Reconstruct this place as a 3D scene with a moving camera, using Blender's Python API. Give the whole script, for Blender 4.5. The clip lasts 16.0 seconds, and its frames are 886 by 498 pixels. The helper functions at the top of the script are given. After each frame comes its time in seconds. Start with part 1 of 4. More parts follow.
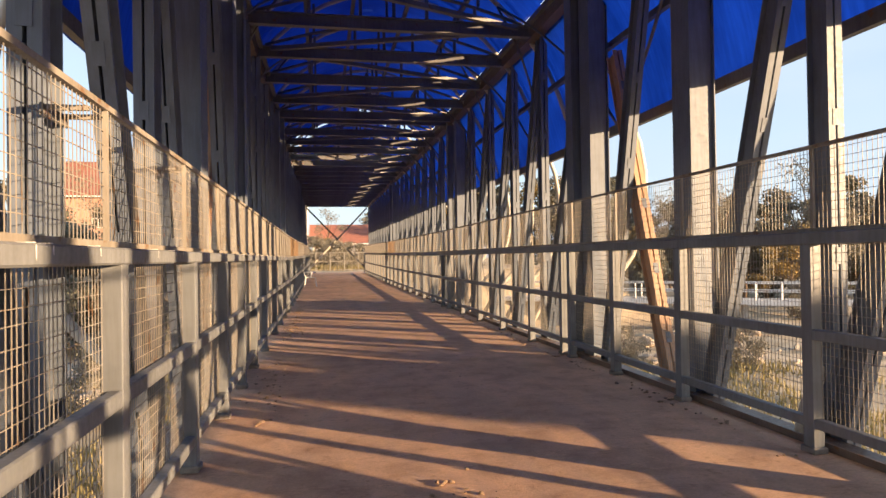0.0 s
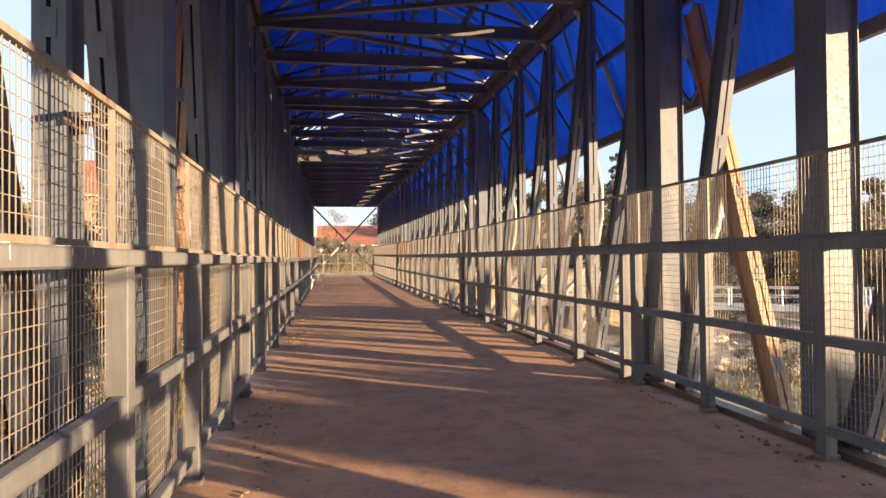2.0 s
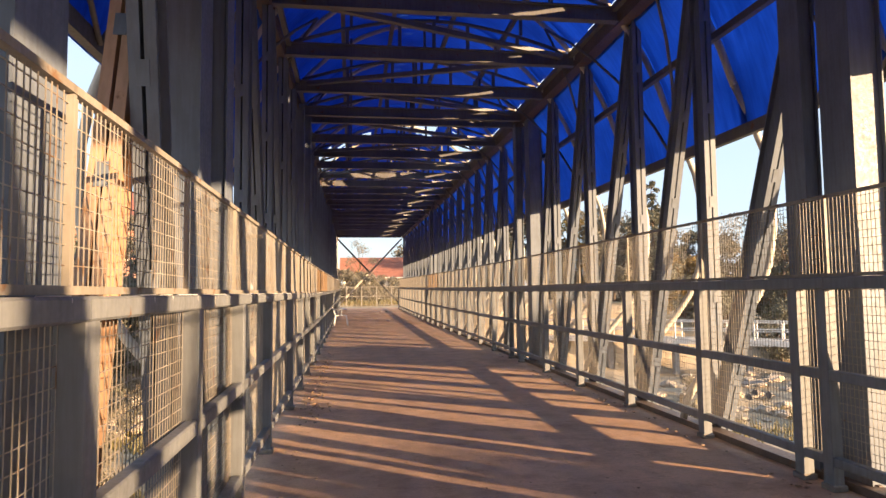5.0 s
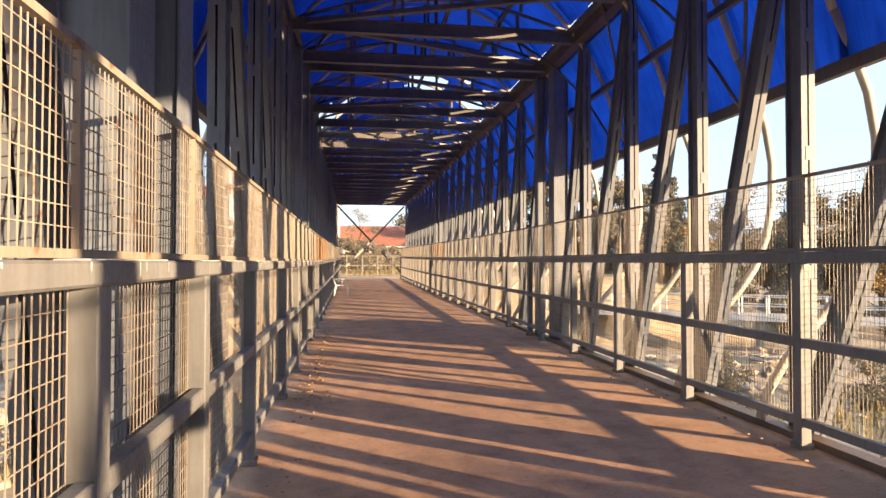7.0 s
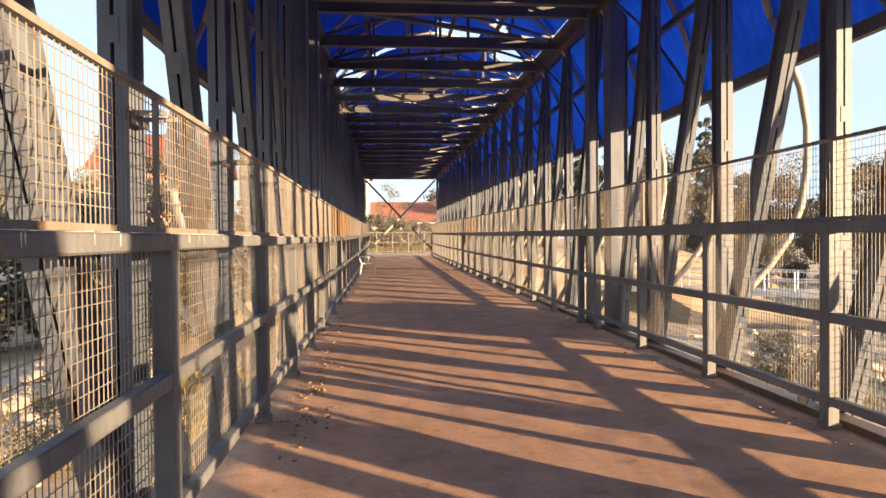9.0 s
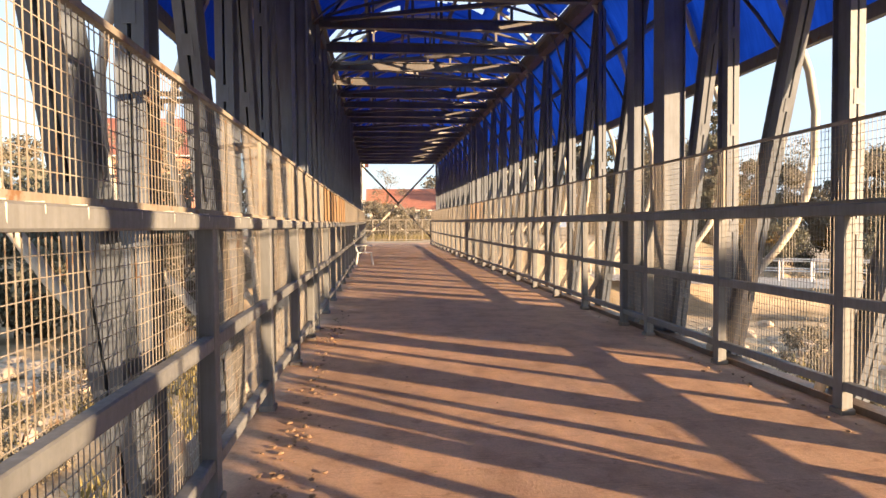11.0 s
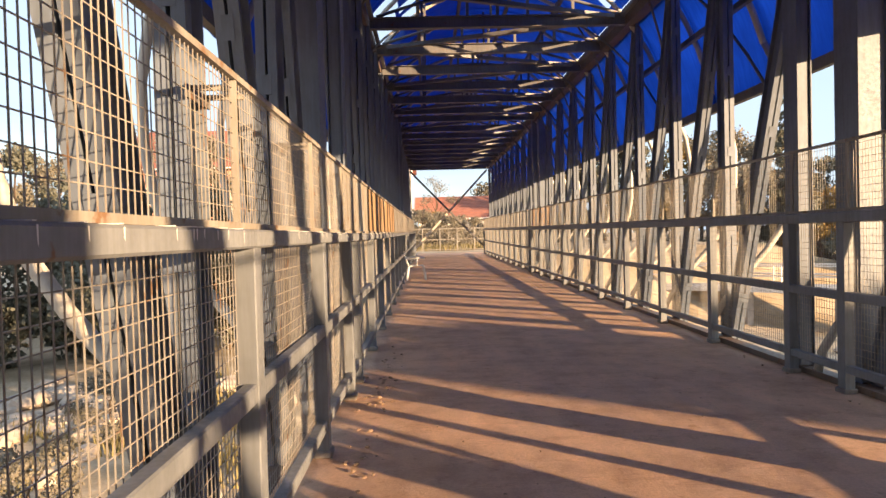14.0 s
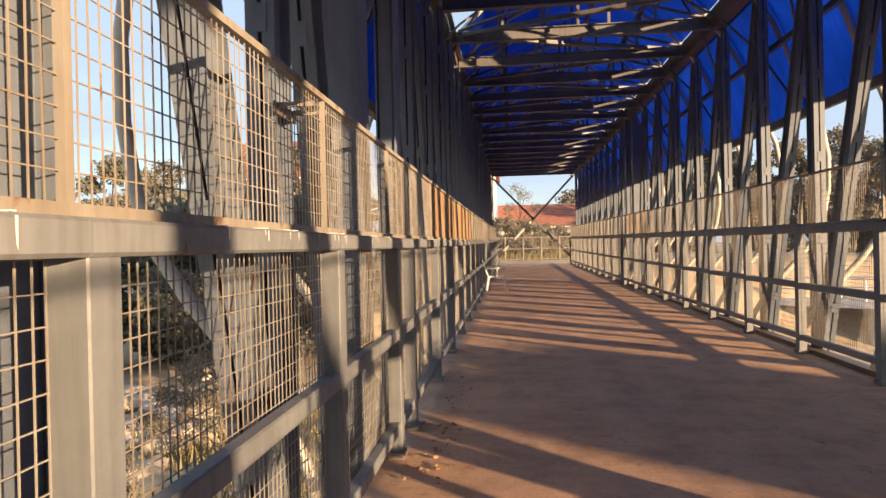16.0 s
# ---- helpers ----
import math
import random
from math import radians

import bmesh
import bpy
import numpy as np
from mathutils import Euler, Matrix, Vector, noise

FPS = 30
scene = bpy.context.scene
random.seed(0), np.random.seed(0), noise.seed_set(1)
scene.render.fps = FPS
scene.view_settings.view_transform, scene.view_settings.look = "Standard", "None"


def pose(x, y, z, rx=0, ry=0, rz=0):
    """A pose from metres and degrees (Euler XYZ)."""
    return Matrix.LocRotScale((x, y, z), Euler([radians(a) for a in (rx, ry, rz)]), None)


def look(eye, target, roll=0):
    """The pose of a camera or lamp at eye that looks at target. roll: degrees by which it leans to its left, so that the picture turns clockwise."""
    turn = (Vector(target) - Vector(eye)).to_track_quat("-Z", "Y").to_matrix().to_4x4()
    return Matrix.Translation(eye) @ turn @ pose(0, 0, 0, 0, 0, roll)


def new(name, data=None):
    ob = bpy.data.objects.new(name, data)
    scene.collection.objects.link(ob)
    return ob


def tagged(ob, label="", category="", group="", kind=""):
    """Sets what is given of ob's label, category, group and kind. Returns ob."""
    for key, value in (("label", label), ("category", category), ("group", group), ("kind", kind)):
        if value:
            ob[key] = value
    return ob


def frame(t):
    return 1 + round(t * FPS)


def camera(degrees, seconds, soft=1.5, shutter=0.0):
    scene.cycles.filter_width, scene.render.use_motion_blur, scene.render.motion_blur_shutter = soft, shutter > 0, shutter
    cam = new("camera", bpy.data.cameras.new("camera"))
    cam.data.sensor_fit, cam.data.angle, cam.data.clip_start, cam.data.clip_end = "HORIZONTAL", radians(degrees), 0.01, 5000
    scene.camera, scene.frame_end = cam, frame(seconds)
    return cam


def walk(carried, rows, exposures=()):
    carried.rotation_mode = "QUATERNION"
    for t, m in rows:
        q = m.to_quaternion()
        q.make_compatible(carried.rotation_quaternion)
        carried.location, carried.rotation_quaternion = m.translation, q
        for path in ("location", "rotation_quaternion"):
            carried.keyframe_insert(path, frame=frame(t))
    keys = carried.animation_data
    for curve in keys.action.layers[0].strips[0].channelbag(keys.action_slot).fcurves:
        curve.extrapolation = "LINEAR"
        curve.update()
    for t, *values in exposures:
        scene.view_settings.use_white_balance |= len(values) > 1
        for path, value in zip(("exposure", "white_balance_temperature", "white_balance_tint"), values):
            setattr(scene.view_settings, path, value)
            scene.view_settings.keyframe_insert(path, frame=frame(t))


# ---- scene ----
cam = camera(69.4, 16.0)
PATH = [
    (0, (-0.170, 1.418, 1.334), (0.205, 3.382, 1.359), -0.9),
    (0.5, (-0.156, 1.642, 1.334), (0.227, 3.605, 1.376), -0.1),
    (1, (-0.102, 2.153, 1.324), (0.295, 4.113, 1.304), 0.0),
    (1.5, (-0.196, 2.578, 1.334), (0.185, 4.541, 1.322), -0.2),
    (2, (-0.180, 3.013, 1.340), (0.173, 4.982, 1.372), -0.6),
    (2.5, (-0.161, 3.311, 1.348), (0.179, 5.278, 1.459), -0.8),
    (3, (-0.139, 3.687, 1.345), (0.233, 5.647, 1.493), -0.1),
    (3.5, (-0.199, 4.12, 1.347), (0.127, 6.089, 1.478), -0.1),
    (4, (-0.138, 4.393, 1.314), (0.190, 6.363, 1.425), -0.2),
    (4.5, (-0.264, 4.937, 1.362), (0.059, 6.907, 1.488), -0.1),
    (4.7, (-0.26, 5.079, 1.394), (0.048, 7.051, 1.529), -0.4),
    (6.8, (-0.309, 6.442, 1.362), (-0.093, 8.430, 1.420), -0.1),
    (7, (-0.309, 6.597, 1.387), (-0.023, 8.576, 1.427), 0.0),
    (7.5, (-0.236, 6.973, 1.391), (0.087, 8.946, 1.400), -0.4),
    (8, (-0.249, 7.475, 1.381), (0.030, 9.456, 1.369), -0.1),
    (8.5, (-0.154, 7.872, 1.361), (0.072, 9.859, 1.323), -0.3),
    (8.7, (-0.079, 8.078, 1.362), (0.105, 10.069, 1.329), -0.5),
    (10.8, (-0.180, 10.033, 1.343), (0.024, 12.022, 1.288), -1.0),
    (11, (-0.178, 10.165, 1.327), (0.021, 12.154, 1.257), -0.5),
    (11.5, (-0.168, 10.437, 1.329), (-0.001, 12.428, 1.254), -0.8),
    (12, (-0.229, 11.120, 1.305), (-0.124, 13.116, 1.250), -0.5),
    (12.5, (-0.241, 11.150, 1.371), (-0.138, 13.147, 1.337), -1.5),
    (13, (-0.285, 11.810, 1.334), (-0.209, 13.808, 1.291), -1.4),
    (13.5, (-0.332, 12.118, 1.363), (-0.275, 14.116, 1.325), -1.6),
    (14, (-0.320, 12.491, 1.350), (-0.270, 14.490, 1.309), -1.5),
    (14.5, (-0.330, 12.874, 1.343), (-0.287, 14.873, 1.322), -1.0),
    (15, (-0.290, 13.154, 1.290), (-0.216, 15.153, 1.258), -0.6),
    (15.5, (-0.330, 13.650, 1.302), (-0.312, 15.649, 1.286), -0.9),
    (16, (-0.251, 13.866, 1.327), (-0.461, 15.855, 1.321), -1.3),
]
walk(cam, [(t, look(eye, target, roll)) for t, eye, target, roll in PATH],
     exposures=[(0, 1.74), (0.5, 1.73), (1, 1.88), (2, 1.84), (3, 1.98), (4.5, 1.9), (7, 2.06), (8.5, 1.9), (11, 1.98), (11.5, 2.04), (12, 1.93), (12.5, 1.8), (13.5, 2.0), (14.5, 1.81), (15.5, 1.78), (16, 1.58)])

# ---- world, sun and exposure ----
SUN_EL, SUN_AZ = 8.05, 130.0          # degrees above the horizon; clockwise from +y

world = bpy.data.worlds.new("world")
scene.world = world
world.use_nodes = True
wn, wl = world.node_tree.nodes, world.node_tree.links
wn.clear()
w_out = wn.new("ShaderNodeOutputWorld")
w_bg = wn.new("ShaderNodeBackground")
w_sky = wn.new("ShaderNodeTexSky")
w_sky.sky_type = "NISHITA"
w_sky.sun_disc = False
w_sky.sun_elevation = radians(SUN_EL)
w_sky.sun_rotation = radians(SUN_AZ)
w_sky.air_density, w_sky.dust_density, w_sky.ozone_density = 1.0, 0.6, 1.0
w_tc = wn.new("ShaderNodeTexCoord")
w_map = wn.new("ShaderNodeMapping")
w_map.inputs["Scale"].default_value = (1.3, 1.3, 5.0)
w_noise = wn.new("ShaderNodeTexNoise")
w_noise.inputs["Scale"].default_value = 2.6
w_noise.inputs["Detail"].default_value = 6
w_ramp = wn.new("ShaderNodeValToRGB")
w_ramp.color_ramp.elements[0].position, w_ramp.color_ramp.elements[1].position = 0.36, 0.64
w_ramp.color_ramp.elements[0].color = (0.62, 0.62, 0.62, 1)
w_ramp.color_ramp.elements[1].color = (0.92, 0.92, 0.92, 1)
w_mix = wn.new("ShaderNodeMixRGB")
w_mix.inputs[2].default_value = (2.15, 2.6, 3.3, 1)
wl.new(w_tc.outputs["Generated"], w_map.inputs[0])
wl.new(w_map.outputs[0], w_noise.inputs["Vector"])
wl.new(w_noise.outputs["Fac"], w_ramp.inputs[0])
wl.new(w_ramp.outputs[0], w_mix.inputs[0])
wl.new(w_sky.outputs[0], w_mix.inputs[1])
wl.new(w_mix.outputs[0], w_bg.inputs[0])
w_bg.inputs[1].default_value = 0.10
wl.new(w_bg.outputs[0], w_out.inputs[0])

sun_data = bpy.data.lights.new("sun", "SUN")
sun_data.energy = 4.7
sun_data.angle = radians(0.6)
sun_data.color = (1.0, 0.67, 0.375)
sun = new("sun", sun_data)
sd = Vector((math.sin(radians(SUN_AZ)) * math.cos(radians(SUN_EL)), math.cos(radians(SUN_AZ)) * math.cos(radians(SUN_EL)), math.sin(radians(SUN_EL))))
sun.matrix_world = look(sd * 60, (0, 0, 0))


# ---- materials ----
def mat_new(name):
    m = bpy.data.materials.new(name)
    m.use_nodes = True
    n = m.node_tree.nodes
    return m, n, m.node_tree.links, n["Principled BSDF"]


def noise_node(n, l, scale, detail=4, coords="Object", stretch=None, rough=0.6):
    tc = n.new("ShaderNodeTexCoord")
    mp = n.new("ShaderNodeMapping")
    if stretch:
        mp.inputs["Scale"].default_value = stretch
    no = n.new("ShaderNodeTexNoise")
    no.inputs["Scale"].default_value = scale
    no.inputs["Detail"].default_value = detail
    no.inputs["Roughness"].default_value = rough
    l.new(tc.outputs[coords], mp.inputs[0])
    l.new(mp.outputs[0], no.inputs["Vector"])
    return no


def ramp_node(n, l, src, stops):
    r = n.new("ShaderNodeValToRGB")
    e = r.color_ramp.elements
    while len(e) < len(stops):
        e.new(0.5)
    for k, (p, c) in enumerate(stops):
        e[k].position = p
        e[k].color = (*c, 1)
    l.new(src, r.inputs[0])
    return r


def mix_node(n, l, fac, a, b, mode="MIX"):
    m = n.new("ShaderNodeMixRGB")
    m.blend_type = mode
    for k, v in ((0, fac), (1, a), (2, b)):
        if hasattr(v, "links"):
            l.new(v, m.inputs[k])
        elif k == 0:
            m.inputs[0].default_value = v
        else:
            m.inputs[k].default_value = (*v, 1)
    return m


def bump_node(n, l, src, strength, dist, bsdf):
    b = n.new("ShaderNodeBump")
    b.inputs["Strength"].default_value = strength
    b.inputs["Distance"].default_value = dist
    l.new(src, b.inputs["Height"])
    l.new(b.outputs[0], bsdf.inputs["Normal"])


def mat_painted(name, col, dark, rust=(0.16, 0.075, 0.03), rust_at=0.66, rough=0.5, coords="Object"):
    """Old paint on steel: cloudy grime, fine grain and spots of rust."""
    m, n, l, b = mat_new(name)
    big = noise_node(n, l, 1.7, 5, coords)
    fine = noise_node(n, l, 38, 4, coords)
    spots = noise_node(n, l, 9, 6, coords)
    streak = noise_node(n, l, 6, 4, coords, (6, 6, 0.5))
    c1 = ramp_node(n, l, big.outputs["Fac"], [(0.3, dark), (0.62, col)])
    c2 = ramp_node(n, l, streak.outputs["Fac"], [(0.35, (0.72, 0.70, 0.66)), (0.6, (1, 1, 1))])
    c3 = mix_node(n, l, 0.55, c1.outputs[0], c2.outputs[0], "MULTIPLY")
    rs = ramp_node(n, l, spots.outputs["Fac"], [(rust_at, (0, 0, 0)), (rust_at + 0.06, (1, 1, 1))])
    c4 = mix_node(n, l, rs.outputs[0], c3.outputs[0], rust)
    l.new(c4.outputs[0], b.inputs["Base Color"])
    r = ramp_node(n, l, fine.outputs["Fac"], [(0.3, (rough - 0.1,) * 3), (0.7, (rough + 0.15,) * 3)])
    l.new(r.outputs[0], b.inputs["Roughness"])
    bump_node(n, l, fine.outputs["Fac"], 0.18, 0.002, b)
    return m


def mat_plain(name, col, rough=0.6, metal=0.0, var=0.15, scale=8):
    m, n, l, b = mat_new(name)
    no = noise_node(n, l, scale, 4)
    lo = tuple(c * (1 - var) for c in col)
    hi = tuple(min(1, c * (1 + var)) for c in col)
    r = ramp_node(n, l, no.outputs["Fac"], [(0.3, lo), (0.7, hi)])
    l.new(r.outputs[0], b.inputs["Base Color"])
    b.inputs["Roughness"].default_value = rough
    b.inputs["Metallic"].default_value = metal
    bump_node(n, l, no.outputs["Fac"], 0.1, 0.004, b)
    return m


M_RAIL = mat_painted("grey_rail_paint", (0.22, 0.235, 0.254), (0.143, 0.153, 0.168), rust_at=0.70)
M_TRUSS = mat_painted("grey_truss_paint", (0.172, 0.203, 0.255), (0.112, 0.132, 0.17), rust_at=0.72)
M_CHORD = mat_painted("brown_primer", (0.17, 0.12, 0.095), (0.10, 0.075, 0.06), rust_at=0.6)
M_WIRE = mat_painted("weathered_wire", (0.35, 0.33, 0.30), (0.25, 0.215, 0.18), rust=(0.20, 0.125, 0.075), rust_at=0.60)
M_RUST_WIRE = mat_painted("rusty_orange_wire", (0.40, 0.26, 0.145), (0.31, 0.20, 0.12), rust=(0.22, 0.11, 0.05), rust_at=0.6)
M_FRAME = mat_painted("rusty_mesh_frame", (0.32, 0.295, 0.26), (0.22, 0.19, 0.155), rust=(0.19, 0.11, 0.06), rust_at=0.60)
M_BROWN = mat_painted("orange_brace_paint", (0.52, 0.33, 0.21), (0.42, 0.26, 0.165), rust_at=0.66)
M_DARK = mat_painted("dark_steel", (0.165, 0.16, 0.162), (0.10, 0.098, 0.10), rust_at=0.62)
M_TUBE = mat_painted("pale_tube_paint", (0.60, 0.57, 0.50), (0.45, 0.41, 0.35), rust_at=0.72)
M_WHITE = mat_plain("white_paint", (0.75, 0.73, 0.70), 0.5)
M_PLASTIC = mat_plain("white_plastic", (0.82, 0.80, 0.76), 0.35, var=0.05)
M_FOOT = mat_plain("grimy_concrete", (0.24, 0.21, 0.18), 0.9, var=0.3, scale=9)
M_STONE = mat_plain("pale_stone", (0.45, 0.37, 0.29), 0.9, var=0.3, scale=2)
M_CONC = mat_plain("concrete", (0.42, 0.39, 0.35), 0.85, var=0.25, scale=3)


def mat_floor():
    m, n, l, b = mat_new("dusty_deck")
    big = noise_node(n, l, 0.55, 5)
    mid = noise_node(n, l, 3.2, 6)
    swept = noise_node(n, l, 2.2, 5, "Object", (1.0, 0.25, 1.0))
    fine = noise_node(n, l, 60, 5)
    c1 = ramp_node(n, l, big.outputs["Fac"], [(0.32, (0.60, 0.39, 0.255)), (0.65, (0.79, 0.52, 0.345))])
    c2 = ramp_node(n, l, mid.outputs["Fac"], [(0.34, (0.74, 0.70, 0.68)), (0.55, (1, 1, 1))])
    c3 = ramp_node(n, l, swept.outputs["Fac"], [(0.40, (0.84, 0.84, 0.86)), (0.62, (1.05, 1.0, 0.95))])
    a = mix_node(n, l, 0.8, c1.outputs[0], c2.outputs[0], "MULTIPLY")
    a = mix_node(n, l, 0.8, a.outputs[0], c3.outputs[0], "MULTIPLY")
    g = ramp_node(n, l, fine.outputs["Fac"], [(0.35, (0.8, 0.8, 0.8)), (0.7, (1.1, 1.1, 1.1))])
    a = mix_node(n, l, 0.6, a.outputs[0], g.outputs[0], "MULTIPLY")
    spots = noise_node(n, l, 9, 6)
    d = ramp_node(n, l, spots.outputs["Fac"], [(0.60, (1, 1, 1)), (0.70, (0.70, 0.64, 0.58))])
    a = mix_node(n, l, 0.8, a.outputs[0], d.outputs[0], "MULTIPLY")
    ridge = noise_node(n, l, 1.1, 5, "Object", (0.45, 2.4, 1.0))
    e = ramp_node(n, l, ridge.outputs["Fac"], [(0.485, (1, 1, 1)), (0.497, (1.16, 1.13, 1.1)), (0.505, (0.80, 0.77, 0.75)), (0.52, (1, 1, 1))])
    a = mix_node(n, l, 0.7, a.outputs[0], e.outputs[0], "MULTIPLY")
    l.new(a.outputs[0], b.inputs["Base Color"])
    b.inputs["Roughness"].default_value = 0.85
    add = n.new("ShaderNodeMath")
    add.operation = "ADD"
    l.new(mid.outputs["Fac"], add.inputs[0])
    l.new(fine.outputs["Fac"], add.inputs[1])
    bump_node(n, l, add.outputs[0], 0.3, 0.010, b)
    return m


def mat_sheet():
    """Thin blue roofing sheet that lets some light through."""
    m, n, l, b = mat_new("blue_sheet")
    big = noise_node(n, l, 0.9, 5)
    fine = noise_node(n, l, 5, 5, "Object", (0.4, 4, 0.4))
    c = ramp_node(n, l, big.outputs["Fac"], [(0.3, (0.034, 0.118, 0.42)), (0.7, (0.058, 0.18, 0.60))])
    d = ramp_node(n, l, fine.outputs["Fac"], [(0.3, (0.7, 0.7, 0.75)), (0.65, (1, 1, 1))])
    a = mix_node(n, l, 0.8, c.outputs[0], d.outputs[0], "MULTIPLY")
    l.new(a.outputs[0], b.inputs["Base Color"])
    b.inputs["Roughness"].default_value = 0.38
    tr = n.new("ShaderNodeBsdfTranslucent")
    l.new(a.outputs[0], tr.inputs[0])
    mx = n.new("ShaderNodeMixShader")
    mx.inputs[0].default_value = 0.78
    l.new(b.outputs[0], mx.inputs[1])
    l.new(tr.outputs[0], mx.inputs[2])
    l.new(mx.outputs[0], n["Material Output"].inputs[0])
    return m


def mat_ground():
    m, n, l, b = mat_new("sandy_ground")
    big = noise_node(n, l, 0.06, 6)
    mid = noise_node(n, l, 0.5, 6)
    fine = noise_node(n, l, 9, 6)
    c1 = ramp_node(n, l, big.outputs["Fac"], [(0.50, (0.52, 0.41, 0.29)), (0.60, (0.44, 0.34, 0.23)), (0.72, (0.30, 0.27, 0.15))])
    c2 = ramp_node(n, l, mid.outputs["Fac"], [(0.35, (0.6, 0.58, 0.5)), (0.6, (1.05, 1.05, 1.05))])
    a = mix_node(n, l, 0.9, c1.outputs[0], c2.outputs[0], "MULTIPLY")
    g = ramp_node(n, l, fine.outputs["Fac"], [(0.3, (0.7, 0.7, 0.65)), (0.7, (1.1, 1.1, 1.1))])
    a = mix_node(n, l, 0.8, a.outputs[0], g.outputs[0], "MULTIPLY")
    l.new(a.outputs[0], b.inputs["Base Color"])
    b.inputs["Roughness"].default_value = 0.95
    bump_node(n, l, mid.outputs["Fac"], 0.6, 0.15, b)
    return m


def mat_leaf(name, lo, hi):
    m, n, l, b = mat_new(name)
    geo = n.new("ShaderNodeNewGeometry")
    r = ramp_node(n, l, geo.outputs["Random Per Island"], [(0.0, lo), (1.0, hi)])
    l.new(r.outputs[0], b.inputs["Base Color"])
    b.inputs["Roughness"].default_value = 0.7
    tr = n.new("ShaderNodeBsdfTranslucent")
    l.new(r.outputs[0], tr.inputs[0])
    mx = n.new("ShaderNodeMixShader")
    mx.inputs[0].default_value = 0.3
    l.new(b.outputs[0], mx.inputs[1])
    l.new(tr.outputs[0], mx.inputs[2])
    l.new(mx.outputs[0], n["Material Output"].inputs[0])
    return m


M_FLOOR = mat_floor()
M_SHEET = mat_sheet()
M_GROUND = mat_ground()
M_BARK = mat_plain("bark", (0.14, 0.10, 0.07), 0.9, var=0.35, scale=6)
M_LEAF_DARK = mat_leaf("dark_leaf", (0.105, 0.11, 0.082), (0.20, 0.195, 0.15))
M_LEAF_OLIVE = mat_leaf("olive_leaf", (0.14, 0.13, 0.098), (0.255, 0.225, 0.17))
M_LEAF_YELLOW = mat_leaf("yellow_leaf", (0.19, 0.13, 0.05), (0.36, 0.26, 0.10))
M_GRASS = mat_leaf("dry_grass", (0.16, 0.14, 0.05), (0.36, 0.29, 0.13))
M_ROOF = mat_painted("red_roof_tile", (0.29, 0.115, 0.08), (0.22, 0.085, 0.062), rust=(0.16, 0.07, 0.05), rust_at=0.68, rough=0.8)
M_PLASTER = mat_plain("pale_plaster", (0.62, 0.58, 0.52), 0.9, var=0.12, scale=1.5)
M_PLASTER_RED = mat_plain("pink_plaster", (0.52, 0.27, 0.19), 0.9, var=0.15, scale=1.2)
M_DIRT = mat_plain("dry_dirt", (0.33, 0.22, 0.14), 0.95, var=0.35, scale=20)
m_glass, gn, gl, gb = mat_new("window_glass")
gb.inputs["Base Color"].default_value = (0.03, 0.035, 0.04, 1)
gb.inputs["Roughness"].default_value = 0.08


# ---- mesh helpers ----
def add_box(bm, lo, hi, m=None):
    """An axis-aligned box from lo to hi, then turned by m."""
    r = bmesh.ops.create_cube(bm, size=1)
    c = [(a + b) / 2 for a, b in zip(lo, hi)]
    s = [b - a for a, b in zip(lo, hi)]
    mm = Matrix.Translation(c) @ Matrix.Diagonal((*s, 1))
    bmesh.ops.transform(bm, matrix=(m @ mm) if m else mm, verts=r["verts"])
    return r["verts"]


def add_beam(bm, p, q, profile, up=(0, 0, 1), caps=True):
    """Sweeps a closed 2D profile (side, up) straight from p to q."""
    p, q = Vector(p), Vector(q)
    d = (q - p).normalized()
    side = d.cross(Vector(up)).normalized()
    u = side.cross(d).normalized()
    a = [bm.verts.new(p + side * s + u * t) for s, t in profile]
    b = [bm.verts.new(q + side * s + u * t) for s, t in profile]
    k = len(profile)
    for i in range(k):
        bm.faces.new((a[i], a[(i + 1) % k], b[(i + 1) % k], b[i]))
    if caps:
        bm.faces.new(a[::-1])
        bm.faces.new(b)


def rect(w, h):
    return [(-w / 2, -h / 2), (w / 2, -h / 2), (w / 2, h / 2), (-w / 2, h / 2)]


def soft_rect(w, h, r):
    """A rectangle with cut corners, as a rolled section has."""
    x, y = w / 2, h / 2
    return [(-x + r, -y), (x - r, -y), (x, -y + r), (x, y - r), (x - r, y), (-x + r, y), (-x, y - r), (-x, -y + r)]


def channel(w, h, t):
    """A C section: web of height h at side 0, flanges out to side w."""
    return [(0, -h / 2), (w, -h / 2), (w, -h / 2 + t), (t, -h / 2 + t), (t, h / 2 - t), (w, h / 2 - t), (w, h / 2), (0, h / 2)]


def i_section(w, h, t):
    x, y, s = w / 2, h / 2, t / 2
    return [(-x, -y), (x, -y), (x, -y + t), (s, -y + t), (s, y - t), (x, y - t), (x, y), (-x, y), (-x, y - t), (-s, y - t), (-s, -y + t), (-x, -y + t)]


